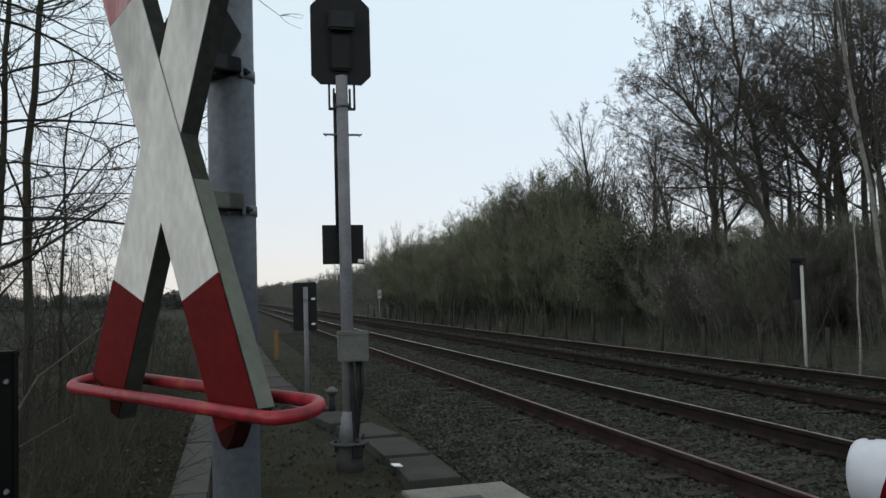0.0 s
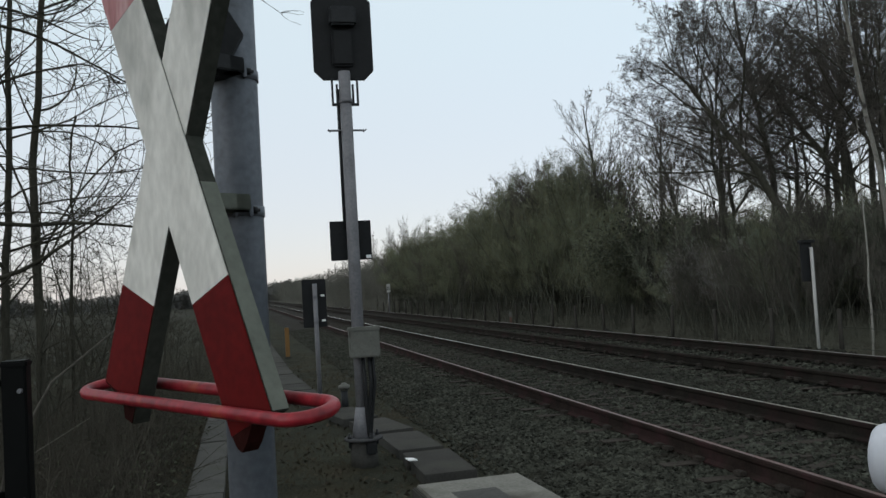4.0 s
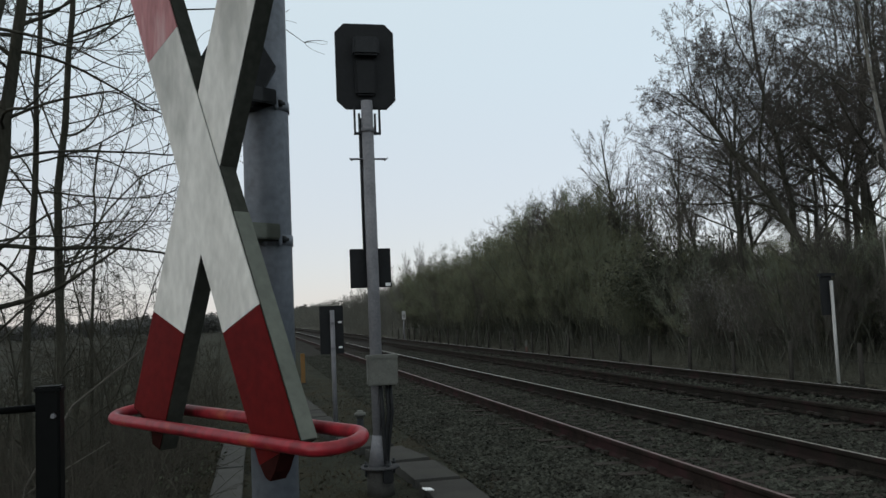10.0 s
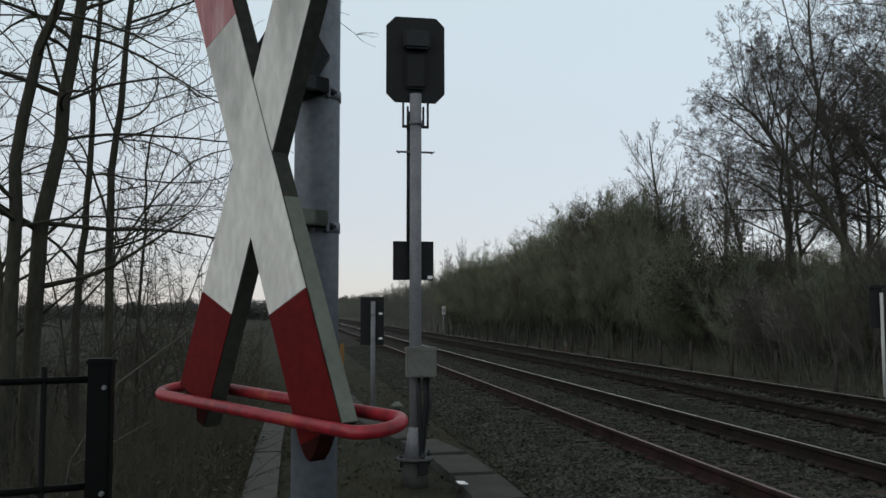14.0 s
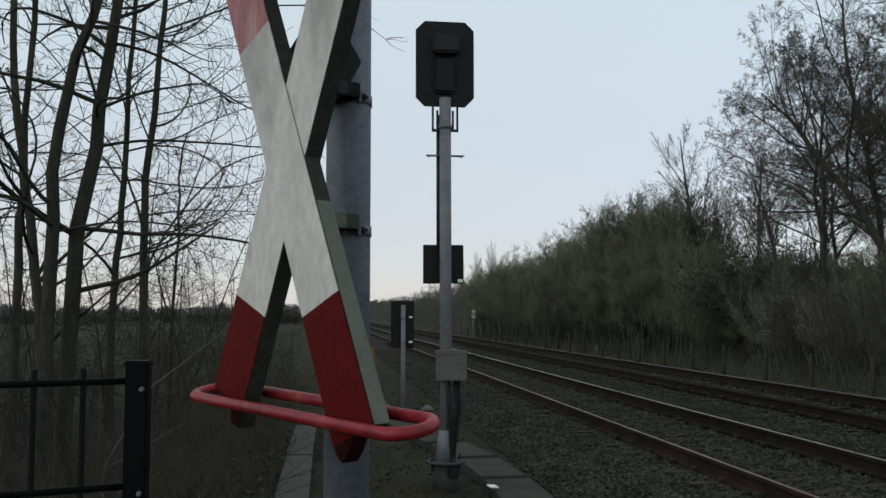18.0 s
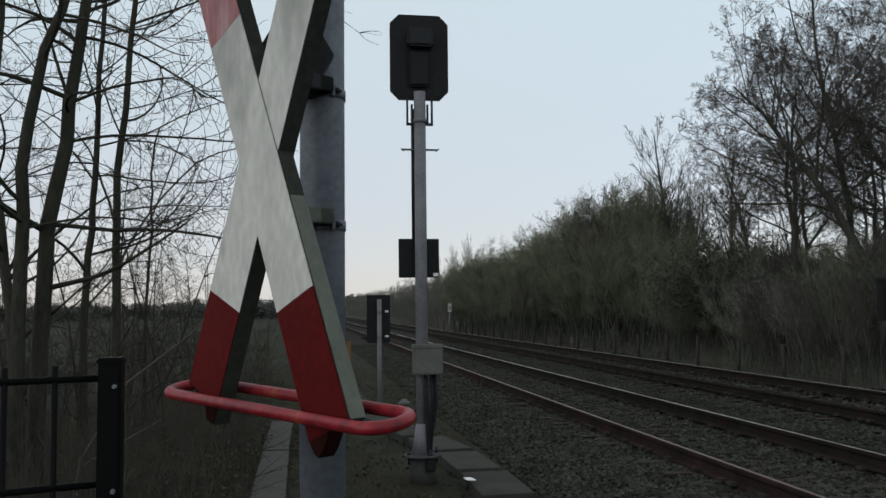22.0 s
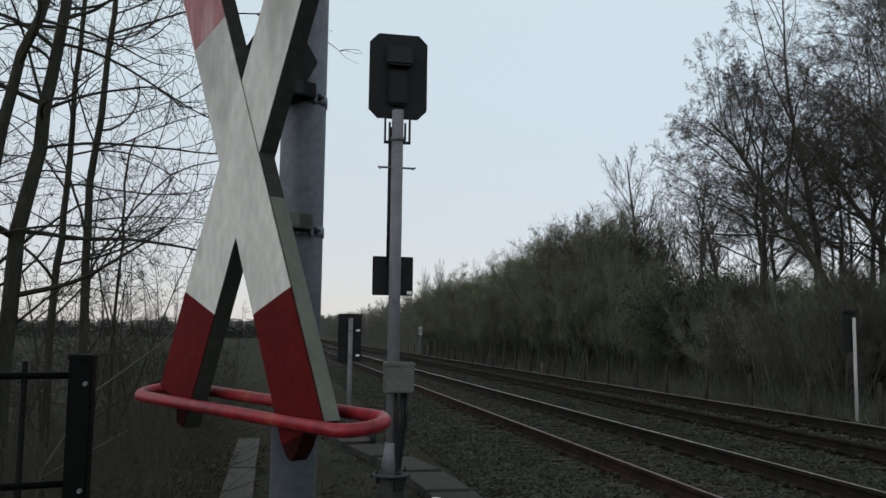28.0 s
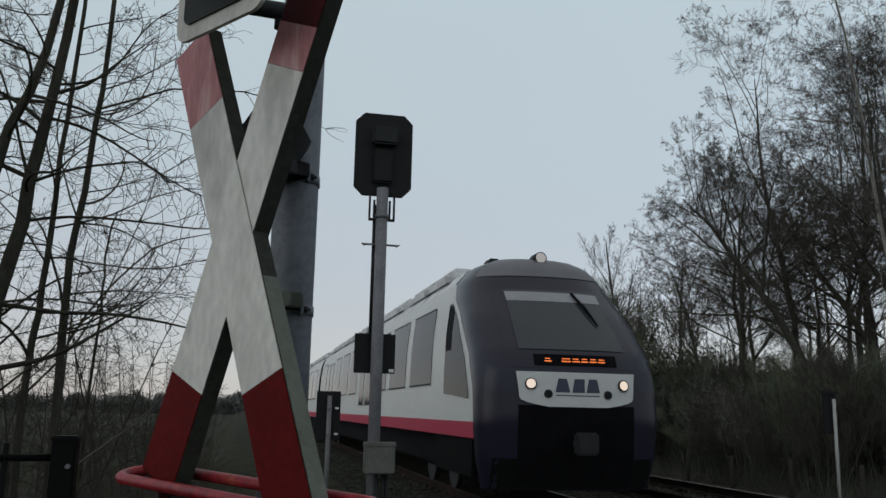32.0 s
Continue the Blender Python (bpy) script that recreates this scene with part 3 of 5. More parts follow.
part("border_plate", slab(rounded(-0.215, 0.205, 2.43, 3.18, 0.05), 0.012, LI @ LS), M_WHITE, light, "white rounded border")
part("backing_plate", slab(rounded(-0.17, 0.16, 2.475, 3.135, 0.03), 0.006, LI @ LS @ Matrix.Translation((0, -0.007, 0))), M_BLACK, light)
for z in (2.65, 2.96):
    part("lamp_hood", rod((-0.005, -0.20, z), (-0.005, -0.005, z), 0.105, 0.11, 24), M_BLACK, light).matrix_basis = LI @ LS
part("support_arm", join(rod((-0.23, -0.14, 2.562), (-0.06, 0.13, 2.556), 0.027, n=16), rod((-0.06, 0.13, 2.556), (-0.34, 0.38, 2.70), 0.027, n=16),
                         rod((-0.085, 0.10, 2.535), (-0.085, 0.10, 2.500), 0.014, n=10)), M_DARK, light).matrix_basis = LI @ CROSS

# ---- fence at the verge ----
fence = empty("railing", pose(-0.515, 2.31, -0.3), "black steel railing with upright bars at the verge", "railing")
part("end_post", box(-0.028, 0.028, -0.028, 0.028, 0, 1.565, 0.004), M_FENCE, fence)
part("post_cap", box(-0.031, 0.031, -0.031, 0.031, 1.560, 1.577, 0.004), M_FENCE, fence)
FD = Vector((-0.96, -0.28, 0)).normalized()
for z in (1.525, 1.26, 0.35):
    tube_part("cross_bar", [FD * 0.02 + Vector((0, 0, z)), FD * 2.4 + Vector((0, 0, z))], 0.009, M_FENCE, fence, 10)
for z in (1.505, 1.245):
    part("bolt", rod((0.014, -0.028, z), (0.014, -0.042, z), 0.0065, 0.005, 12), M_GALV2, fence, "shiny bolt head")
for k in range(1, 21):
    c = FD * (0.02 + 0.112 * k)
    part("upright_bar", rod((c.x, c.y, 0.28), (c.x, c.y, 1.56), 0.008, n=8), M_FENCE, fence)
part("far_post", box(FD.x * 2.42 - 0.034, FD.x * 2.42 + 0.034, FD.y * 2.42 - 0.034, FD.y * 2.42 + 0.034, -0.4, 1.585, 0.004), M_FENCE, fence)

# ---- barrier boom ----
boom = empty("barrier_boom", pose(1.439, 1.761, 0.942, 0, 0, -54), "white and red round barrier boom lying level", "barrier")
for a, b, m in ((0.028, 0.078, M_BOOM), (0.078, 0.53, M_RED), (0.53, 0.98, M_BOOM), (0.98, 1.41, M_RED), (1.41, 1.84, M_BOOM), (1.84, 2.3, M_RED)):
    bm = rod((a, 0, 0), (b, 0, 0), 0.0795, n=48, caps=False)
    for v in bm.verts:
        if v.co.x > 0.03:
            v.co.x += 0.35 * v.co.z * (1 if v.co.x < 2 else 0)
    part("painted_section", bm, m, boom)
cap_rows = [(-0.012, 0.0), (-0.0115, 0.030), (-0.009, 0.052), (-0.004, 0.066), (0.004, 0.0745), (0.014, 0.0785), (0.0285, 0.0795)]
cv = [(x, r * math.cos(2 * math.pi * k / 48), r * math.sin(2 * math.pi * k / 48)) for x, r in cap_rows for k in range(48)]
cf = [(j * 48 + k, j * 48 + (k + 1) % 48, (j + 1) * 48 + (k + 1) % 48, (j + 1) * 48 + k) for j in range(6) for k in range(48)]
put("end_cap", mesh_of("end_cap", cv, [f[::-1] for f in cf], M_BOOM, smooth=True), boom, "white rounded end cap")
part("cap_screw", rod((0.036, 0, 0.074), (0.036, 0, 0.0865), 0.009, n=12), M_DARK, boom)
part("support_leg", rod((2.0, 0, -1.16), (2.0, 0, 0.0), 0.045, n=16), M_GALV2, boom)

# ---- monitoring signal, seen from behind ----
SX, SY = 1.077, 8.0
sig = empty("crossing_monitoring_signal", pose(SX, SY, -0.26), "slim grey signal mast with an eight-sided black head", "railway signal")


def in_sig(bm):
    bm.transform(Matrix.Translation((0, 0, 0.26)))
    return bm


part("pole", in_sig(rod((0, 0, 0.1), (0, 0, 3.46), 0.056, n=28)), M_GALV2, sig)
part("pole_collar", in_sig(rod((0, 0, 3.16), (0, 0, 3.20), 0.064, n=28)), M_GALV2, sig)
oct8 = [(-0.2815 + 0.085, 0), (0.2815 - 0.085, 0), (0.2815, 0.085), (0.2815, 0.745), (0.2815 - 0.085, 0.830), (-0.2815 + 0.085, 0.830), (-0.2815, 0.745), (-0.2815, 0.085)]
head = part("signal_head", in_sig(slab([(x + 0.009, z + 3.402) for x, z in oct8], 0.02, Matrix.Translation((0, 0.06, 0)), 0.004)), M_BLACK, sig, "black eight-sided backing plate")
part("rim", in_sig(slab([(x + 0.009, z + 3.402) for x, z in oct8], 0.03, Matrix.Translation((0, 0.075, 0)))), M_DARK, head)
part("lamp_housing", in_sig(box(-0.115, 0.137, -0.05, 0.06, 3.90, 4.08, 0.02)), M_DARK, head)
part("lower_housing", in_sig(box(-0.10, 0.10, 0.0, 0.06, 3.52, 3.86, 0.02)), M_BLACK, head)
for s in (-1, 1):
    part("head_bracket", in_sig(join(box(s * 0.118 - 0.008, s * 0.118 + 0.008, -0.01, 0.03, 3.14, 3.40), box(min(0, s * 0.118), max(0, s * 0.118), -0.01, 0.03, 3.14, 3.16),
                                     box(s * 0.075 - 0.008, s * 0.075 + 0.008, -0.01, 0.03, 3.16, 3.34))), M_DARK, sig)
step = part("foot_bracket", in_sig(join(box(-0.16, 0.16, -0.02, 0.02, 2.898, 2.910), box(-0.185, -0.15, -0.02, 0.02, 2.898, 2.908, m=Matrix.Translation((0, 0, 0.0)) @ Matrix.Translation((-0.168, 0, 2.9)) @ Matrix.Rotation(radians(35), 4, "Y") @ Matrix.Translation((0.168, 0, -2.9))),
                                box(0.15, 0.185, -0.02, 0.02, 2.898, 2.908, m=Matrix.Translation((0.168, 0, 2.9)) @ Matrix.Rotation(radians(-35), 4, "Y") @ Matrix.Translation((-0.168, 0, -2.9))))), M_GALV2, sig)
part("cable_pipe", in_sig(rod((-0.066, 0.03, 2.0), (-0.066, 0.03, 3.3), 0.016, n=10)), M_DARK, sig)
plate = part("rear_plate", in_sig(box(-0.203, 0.182, 0.06, 0.09, 1.693, 2.061, 0.004)), M_BLACK, sig, "flat black square plate")
part("label", in_sig(box(0.125, 0.172, 0.052, 0.061, 1.705, 1.735)), M_LABEL, plate)
part("junction_box", in_sig(box(-0.10, 0.176, -0.16, -0.05, 0.795, 1.065, 0.012)), M_BOX, sig, "grey weathered connection box")
part("box_lid", in_sig(box(-0.106, 0.182, -0.168, -0.05, 1.035, 1.072, 0.006)), M_BOX, sig)
for x0, x1, y in ((0.02, 0.045, -0.085), (0.075, 0.03, -0.08), (0.11, 0.055, -0.07)):
    tube_part("cable", [(x0, y, 0.26 + 0.80), (x0 + 0.01, y - 0.01, 0.26 + 0.55), ((x0 + x1) / 2, y - 0.01, 0.26 + 0.3), (x1, y, 0.26 + 0.05), (x1, y + 0.01, 0.26 - 0.08)], 0.018, M_BLACK, sig, 8)
FOOT = Matrix.Translation((0, 0, 0.035))   # the foot plate stands a little proud of the ground


def in_foot(bm):
    bm.transform(FOOT)
    return in_sig(bm)


part("flared_base", in_foot(rod((0, 0, 0.02), (0, 0, 0.30), 0.105, 0.060, 24)), M_GALV2, sig)
part("flange", in_foot(rod((0, 0, 0.0), (0, 0, 0.025), 0.178, 0.178, 28, 0.004)), mat("dull_flange", (0.065, 0.066, 0.068), 0.8, 0, 9, 0.4, 50, 0.2), sig)
for a in (20, 110, 200, 290):
    part("anchor_bolt", in_foot(join(rod((0.145 * math.cos(radians(a)), 0.145 * math.sin(radians(a)), -0.06), (0.145 * math.cos(radians(a)), 0.145 * math.sin(radians(a)), 0.075), 0.011, n=8),
                                    rod((0.145 * math.cos(radians(a)), 0.145 * math.sin(radians(a)), 0.025), (0.145 * math.cos(radians(a)), 0.145 * math.sin(radians(a)), 0.05), 0.02, n=6))), M_DARK, sig)
part("pedestal", in_foot(rod((0, 0, -0.30), (0, 0, 0.0), 0.13, 0.12, 20, 0.01)), M_CONC, sig)
part("cable_boot", in_foot(box(0.0, 0.10, -0.16, -0.06, -0.12, 0.0, 0.012)), M_BLACK, sig)

# ---- small black sign on a post ----
sm = empty("track_sign", pose(1.115, 12.85, -0.25), "black upright sign panel on a grey post, seen from behind", "track sign")
part("post", rod((0, 0, 0), (0, 0, 1.80), 0.034, n=16), M_GALV2, sm)
pan = part("panel", box(-0.185, 0.165, 0.03, 0.06, 1.155, 1.865, 0.006), M_BLACK, sm)
for z in (1.235, 1.605):
    part("reflector", box(0.085, 0.14, 0.022, 0.031, z, z + 0.03, 0.003), M_LABEL, pan)
    part("band", box(-0.03, 0.03, -0.037, 0.034, z - 0.02, z + 0.02), M_GALV2, sm)

yp = empty("marker_post", pose(1.18, 22.5, -0.22), "weathered yellow marker post in the verge", "marker post")
part("shaft", box(-0.055, 0.055, -0.03, 0.03, 0, 0.80, 0.012), M_YELLOW, yp)
part("foot", box(-0.08, 0.08, -0.06, 0.06, -0.05, 0.06, 0.01), M_CONC, yp)

cap = empty("vent_pipe", pose(1.33, 11.6, -0.2), "dark vent pipe with a pale round cap in the verge", "vent pipe")
part("stem", rod((0, 0, 0), (0, 0, 0.31), 0.05, 0.045, 14), M_DARK, cap)
part("cap", rod((0, 0, 0.29), (0, 0, 0.39), 0.088, 0.07, 20, 0.03), M_BOX, cap, "pale grey round cap")

chip = empty("survey_peg", pose(1.38, 7.42, -0.17), "short brown peg with a white tag by the trough", "peg")
part("peg", rod((0, 0, 0), (0, 0, 0.10), 0.018, n=10), M_POST, chip)
part("tag", box(-0.045, 0.045, -0.03, 0.03, 0.095, 0.103, m=pose(0, 0, 0, 12, 8, 25)), M_LABEL, chip, "white tag")

# ---- signs beyond the tracks ----
rp = empty("far_track_sign", pose(11.03, 14.85, -0.6), "slim pale post with a dark sign panel beyond the tracks", "track sign")
part("post", rod((0, 0, 0), (0, 0, 2.35), 0.032, n=16), mat("pale_post", (0.36, 0.36, 0.35), 0.6, 0, 6, 0.15, 40, 0.05), rp)
part("panel", box(-0.20, 0.05, 0.05, 0.09, 1.68, 2.47, 0.006), M_BLACK, rp)
part("hood", box(-0.22, 0.10, 0.0, 0.12, 2.44, 2.50, 0.006), M_BLACK, rp)

us = empty("line_sign", pose(10.3, 60, -0.4), "small white sign with a dark mark on a post", "track sign")
part("post", rod((0, 0, 0), (0, 0, 2.0), 0.04, n=12), M_GALV2, us)
part("panel", box(-0.13, 0.13, -0.05, -0.035, 1.62, 2.20, 0.006), mat("dull_white", (0.36, 0.36, 0.35), 0.6, 0, 9, 0.2, 40, 0), us)
part("mark", join(box(-0.07, -0.03, -0.056, -0.05, 1.80, 2.02), box(0.03, 0.07, -0.056, -0.05, 1.80, 2.02), box(-0.07, 0.07, -0.056, -0.05, 1.76, 1.80)), M_BLACK, us)

stub = empty("line_marker", pose(9.75, 30.5, -0.3), "short red and white marker stake by the far rail", "marker post")
part("stake", box(-0.035, 0.035, -0.03, 0.03, 0, 0.42, 0.006), mat("marker_red", (0.10, 0.055, 0.045), 0.6, 0, 6, 0.2, 40, 0.05), stub)
part("top", box(-0.037, 0.037, -0.032, 0.032, 0.42, 0.62, 0.006), M_BOX, stub)

# ---- fence beyond the tracks ----
wf = empty("wire_fence", pose(11.6, 14.9, -0.62), "dark wooden posts of a wire fence beyond the tracks", "fence", kind="")
fp = None
for k in range(26):
    if fp is None:
        bm = rod((0, 0, -0.1), (0, 0, 1.12), 0.05, 0.045, 10, 0.008)
        fp = bpy.data.meshes.new("fence_post")
        bm.to_mesh(fp)
        bm.free()
        fp.materials.append(M_POST)
    o = put("fence_post", fp, wf)
    o.matrix_basis = pose(random.uniform(-0.05, 0.05), -2.3 + 2.3 * k, random.uniform(-0.06, 0.02), random.uniform(-2, 2), random.uniform(-2, 2), 0)
for z in (0.35, 0.75, 1.12):
    tube_part("wire", [(0, -2.3, z), (0, 20, z), (0, 55, z)], 0.004, M_DARK, wf, 4)


# ---- bare trees ----
def tubes_mesh(name, tubes, mats):
    """tubes: (points n x 3, radii n, sides, material). One mesh out of many tapered tubes, without caps."""
    V, F, I, base = [], [], [], 0
    for pts, rad, sides, mi in tubes:
        n = len(pts)
        d = np.gradient(pts, axis=0)
        d /= np.linalg.norm(d, axis=1, keepdims=True) + 1e-9
        ref = np.array([0.31, 0.87, 0.38]) if abs(d[0] @ np.array([0.31, 0.87, 0.38])) < 0.9 else np.array([0.9, -0.1, 0.42])
        s = np.cross(d, ref)
        s /= np.linalg.norm(s, axis=1, keepdims=True)
        u = np.cross(d, s)
        a = np.arange(sides) * 2 * np.pi / sides
        ring = s[:, None] * np.cos(a)[None, :, None] + u[:, None] * np.sin(a)[None, :, None]
        V.append((pts[:, None] + ring * rad[:, None, None]).reshape(-1, 3))
        i, j = np.meshgrid(np.arange(n - 1), np.arange(sides), indexing="ij")
        q = np.stack([i * sides + j, i * sides + (j + 1) % sides, (i + 1) * sides + (j + 1) % sides, (i + 1) * sides + j], -1).reshape(-1, 4) + base
        F.append(q)
        I.append(np.full(len(q), mi))
        base += n * sides
    V, F, I = np.concatenate(V), np.concatenate(F), np.concatenate(I)
    me = bpy.data.meshes.new(name)
    me.vertices.add(len(V))
    me.vertices.foreach_set("co", V.astype(np.float32).ravel())
    me.loops.add(F.size)
    me.loops.foreach_set("vertex_index", F.astype(np.int32).ravel())
    me.polygons.add(len(F))
    me.polygons.foreach_set("loop_start", np.arange(0, F.size, 4, dtype=np.int32))
    me.polygons.foreach_set("loop_total", np.full(len(F), 4, dtype=np.int32))
    for m in mats:
        me.materials.append(m)
    me.polygons.foreach_set("material_index", I.astype(np.int32))
    me.polygons.foreach_set("use_smooth", np.ones(len(F), dtype=bool))
    me.update()
    me.validate()
    return me


def shoot(rng, p, d, length, r, steps, wander, lift):
    pts, rad = [p.copy()], [r]
    d = d / np.linalg.norm(d)
    for k in range(steps):
        d = d + rng.normal(size=3) * wander + np.array([0, 0, lift])
        d /= np.linalg.norm(d)
        p = p + d * length / steps
        pts.append(p.copy())
        rad.append(r * (1 - 0.78 * (k + 1) / steps))
    return np.array(pts), np.array(rad)


def sweep(rng, p, d, length, r, steps, bend, lift):
    """A limb that curves one way and then the other, tapering to its end."""
    d = d / np.linalg.norm(d)
    turn = rng.normal(size=3) * bend
    pts, rad = [p.copy()], [r]
    for k in range(steps):
        turn = 0.72 * turn + rng.normal(size=3) * bend * 0.6
        d = d + turn / steps * 2.2 + np.array([0, 0, lift])
        d /= np.linalg.norm(d)
        p = p + d * length / steps
        pts.append(p.copy())
        rad.append(r * (1 - 0.80 * (k + 1) / steps))
    return np.array(pts), np.array(rad)


def fork(rng, d, angle):
    d = d / np.linalg.norm(d)
    a = rng.normal(size=3)
    a -= d * (a @ d)
    a /= np.linalg.norm(a)
    return d * math.cos(angle) + a * math.sin(angle)


def bare_tree(seed, height, radius, counts, ratio, angle, lean=(0, 0), first=0.25, wander=0.05, lift=0.03, twig=0.004, pts=None, sides=9, thin=(0.3, 0.55), tip=0.5, crook=1.0, shrink=0.75, near=0.15, flow=0, floor=-1.0):
    """Trunk, and crown of branches down to twigs. counts: branches on each member, level by level."""
    rng = np.random.default_rng(seed)
    if pts is None:
        trunk = shoot(rng, np.zeros(3), np.array([lean[0], lean[1], 1.0]), height, radius, 10, wander, lift * 0.3)
    else:
        p = np.array(pts, float)
        t = np.linspace(0, len(p) - 1, 14)
        p = np.stack([np.interp(t, np.arange(len(p)), p[:, k]) for k in range(3)], -1)
        p[1:-1] += rng.normal(size=(12, 3)) * 0.012 * (3 if tip < 0.2 else 1)
        trunk = (p, radius * np.linspace(1.05, tip, 14))
        height = np.linalg.norm(p[-1] - p[0])
    members, crown = [(trunk[0], trunk[1], height)], []
    for lvl, n in enumerate(counts):
        nxt = []
        for P, R, L in members:
            for _ in range(n if lvl == 0 else max(1, int(rng.poisson(n)))):
                f = rng.uniform(first if lvl == 0 else near, 0.98)
                x = f * (len(P) - 1)
                i = min(int(x), len(P) - 2)
                p = P[i] + (P[i + 1] - P[i]) * (x - i)
                r = max(R[i] * rng.uniform(*thin), twig)
                l = L * ratio[lvl] * rng.uniform(0.55, 1.15) * (1.15 - shrink * (f if lvl == 0 else f / shrink * 0.75))
                ang = radians(rng.uniform(*angle))
                d = fork(rng, P[i + 1] - P[i], ang)
                if d[2] < floor:
                    d[2] = floor + 0.6 * (floor - d[2])
                if flow:   # long sinuous limbs
                    s = sweep(rng, p, d, l, r, flow - 2 * lvl, crook, lift)
                else:
                    s = shoot(rng, p, d, l, r, 8 if lvl == 0 else 5 if lvl == 1 else 3, (0.16 if lvl else 0.13) * crook, lift)
                s = (s[0], np.maximum(s[1], twig * 0.6))
                nxt.append((s[0], s[1], l))
                crown.append((s[0], s[1], 6 if lvl == 0 else 4 if lvl == 1 else 3, 0 if lvl == 0 else 1))
        members = nxt
    return (trunk[0], trunk[1], sides, 0), crown, [m[0][-1] for m in members], members


def leaves(name, at, size, material, rng, many=1, loose=0.1):
    at = np.repeat(np.array(at), many, axis=0)
    at = at + rng.normal(size=at.shape) * loose
    n = len(at)
    a, b = rng.normal(size=(n, 3)), rng.normal(size=(n, 3))
    a /= np.linalg.norm(a, axis=1, keepdims=True)
    b -= a * (a * b).sum(1, keepdims=True)
    b /= np.linalg.norm(b, axis=1, keepdims=True)
    s = size * (0.6 + 0.8 * rng.random((n, 1)))
    v = np.stack([at - a * s, at + b * s * 0.5, at + a * s, at - b * s * 0.5], 1).reshape(-1, 3)
    f = np.arange(4 * n).reshape(-1, 4)
    return mesh_of(name, v.tolist(), f.tolist(), material)


def tree_thing(name, label, category, group, trunk, crown, m, bark=M_BARK, twig=M_TWIG, leaf=None):
    t = empty(name, m, label, category, group)
    put("trunk", tubes_mesh("trunk", [trunk], [bark]), t)
    put("crown", tubes_mesh("crown", crown, [M_TWIG if bark is M_BIRCH else bark, twig]), t)
    if leaf is not None:
        put("foliage", leaf, t)
    return t


# left bank: slender trees beyond the railing
LEFT = "slender trees on the bank"
bank = [
    # base x, y, trunk points from it, radius
    ((-2.18, 7.0), [(0, 0, -0.9), (0.01, 0, 1.2), (0.04, 0, 1.9), (0.03, 0, 2.7), (0.14, 0, 3.35), (0.32, 0.1, 4.05), (0.60, 0.2, 5.6)], 0.052),
    ((-2.08, 7.2), [(0, 0, -0.9), (0.02, 0, 1.2), (0.09, 0, 2.24), (0.19, 0, 2.93), (0.26, 0, 3.54), (0.33, 0.1, 4.2), (0.50, 0.1, 6.4)], 0.060),
    ((-2.33, 7.6), [(0, 0, -1.0), (-0.04, 0, 1.15), (-0.19, 0, 2.28), (-0.30, 0, 3.0), (-0.42, 0.1, 3.9), (-0.5, 0.2, 5.4)], 0.042),
    ((-2.30, 9.6), [(0, 0, -1.1), (0.02, 0, 1.9), (0.08, 0, 2.6), (0.12, 0, 3.4), (0.15, 0, 4.6), (0.20, 0, 6.4)], 0.036),
    ((-2.03, 9.8), [(0, 0, -1.1), (0.01, 0, 1.9), (0.01, 0, 3.0), (0.11, 0, 3.9), (0.18, 0, 5.0), (0.22, 0, 6.8)], 0.042),
    ((-1.87, 10.6), [(0, 0, -1.0), (0.02, 0, 1.6), (0.10, 0, 2.3), (0.06, 0, 3.0), (0.16, 0, 3.6)], 0.018),
    ((-3.08, 9.0), [(0, 0, -1.1), (0.02, 0, 2.1), (0.05, 0, 3.6), (0.15, 0, 6.0)], 0.042),
    ((-3.6, 7.4), [(0, 0, -1.0), (-0.1, 0, 2.0), (0.15, 0, 4.0), (0.25, 0, 6.2)], 0.05),
    ((-4.2, 10.5), [(0, 0, -1.1), (0.1, 0, 2.0), (0.1, 0, 4.6), (0.2, 0, 7.0)], 0.045),
]
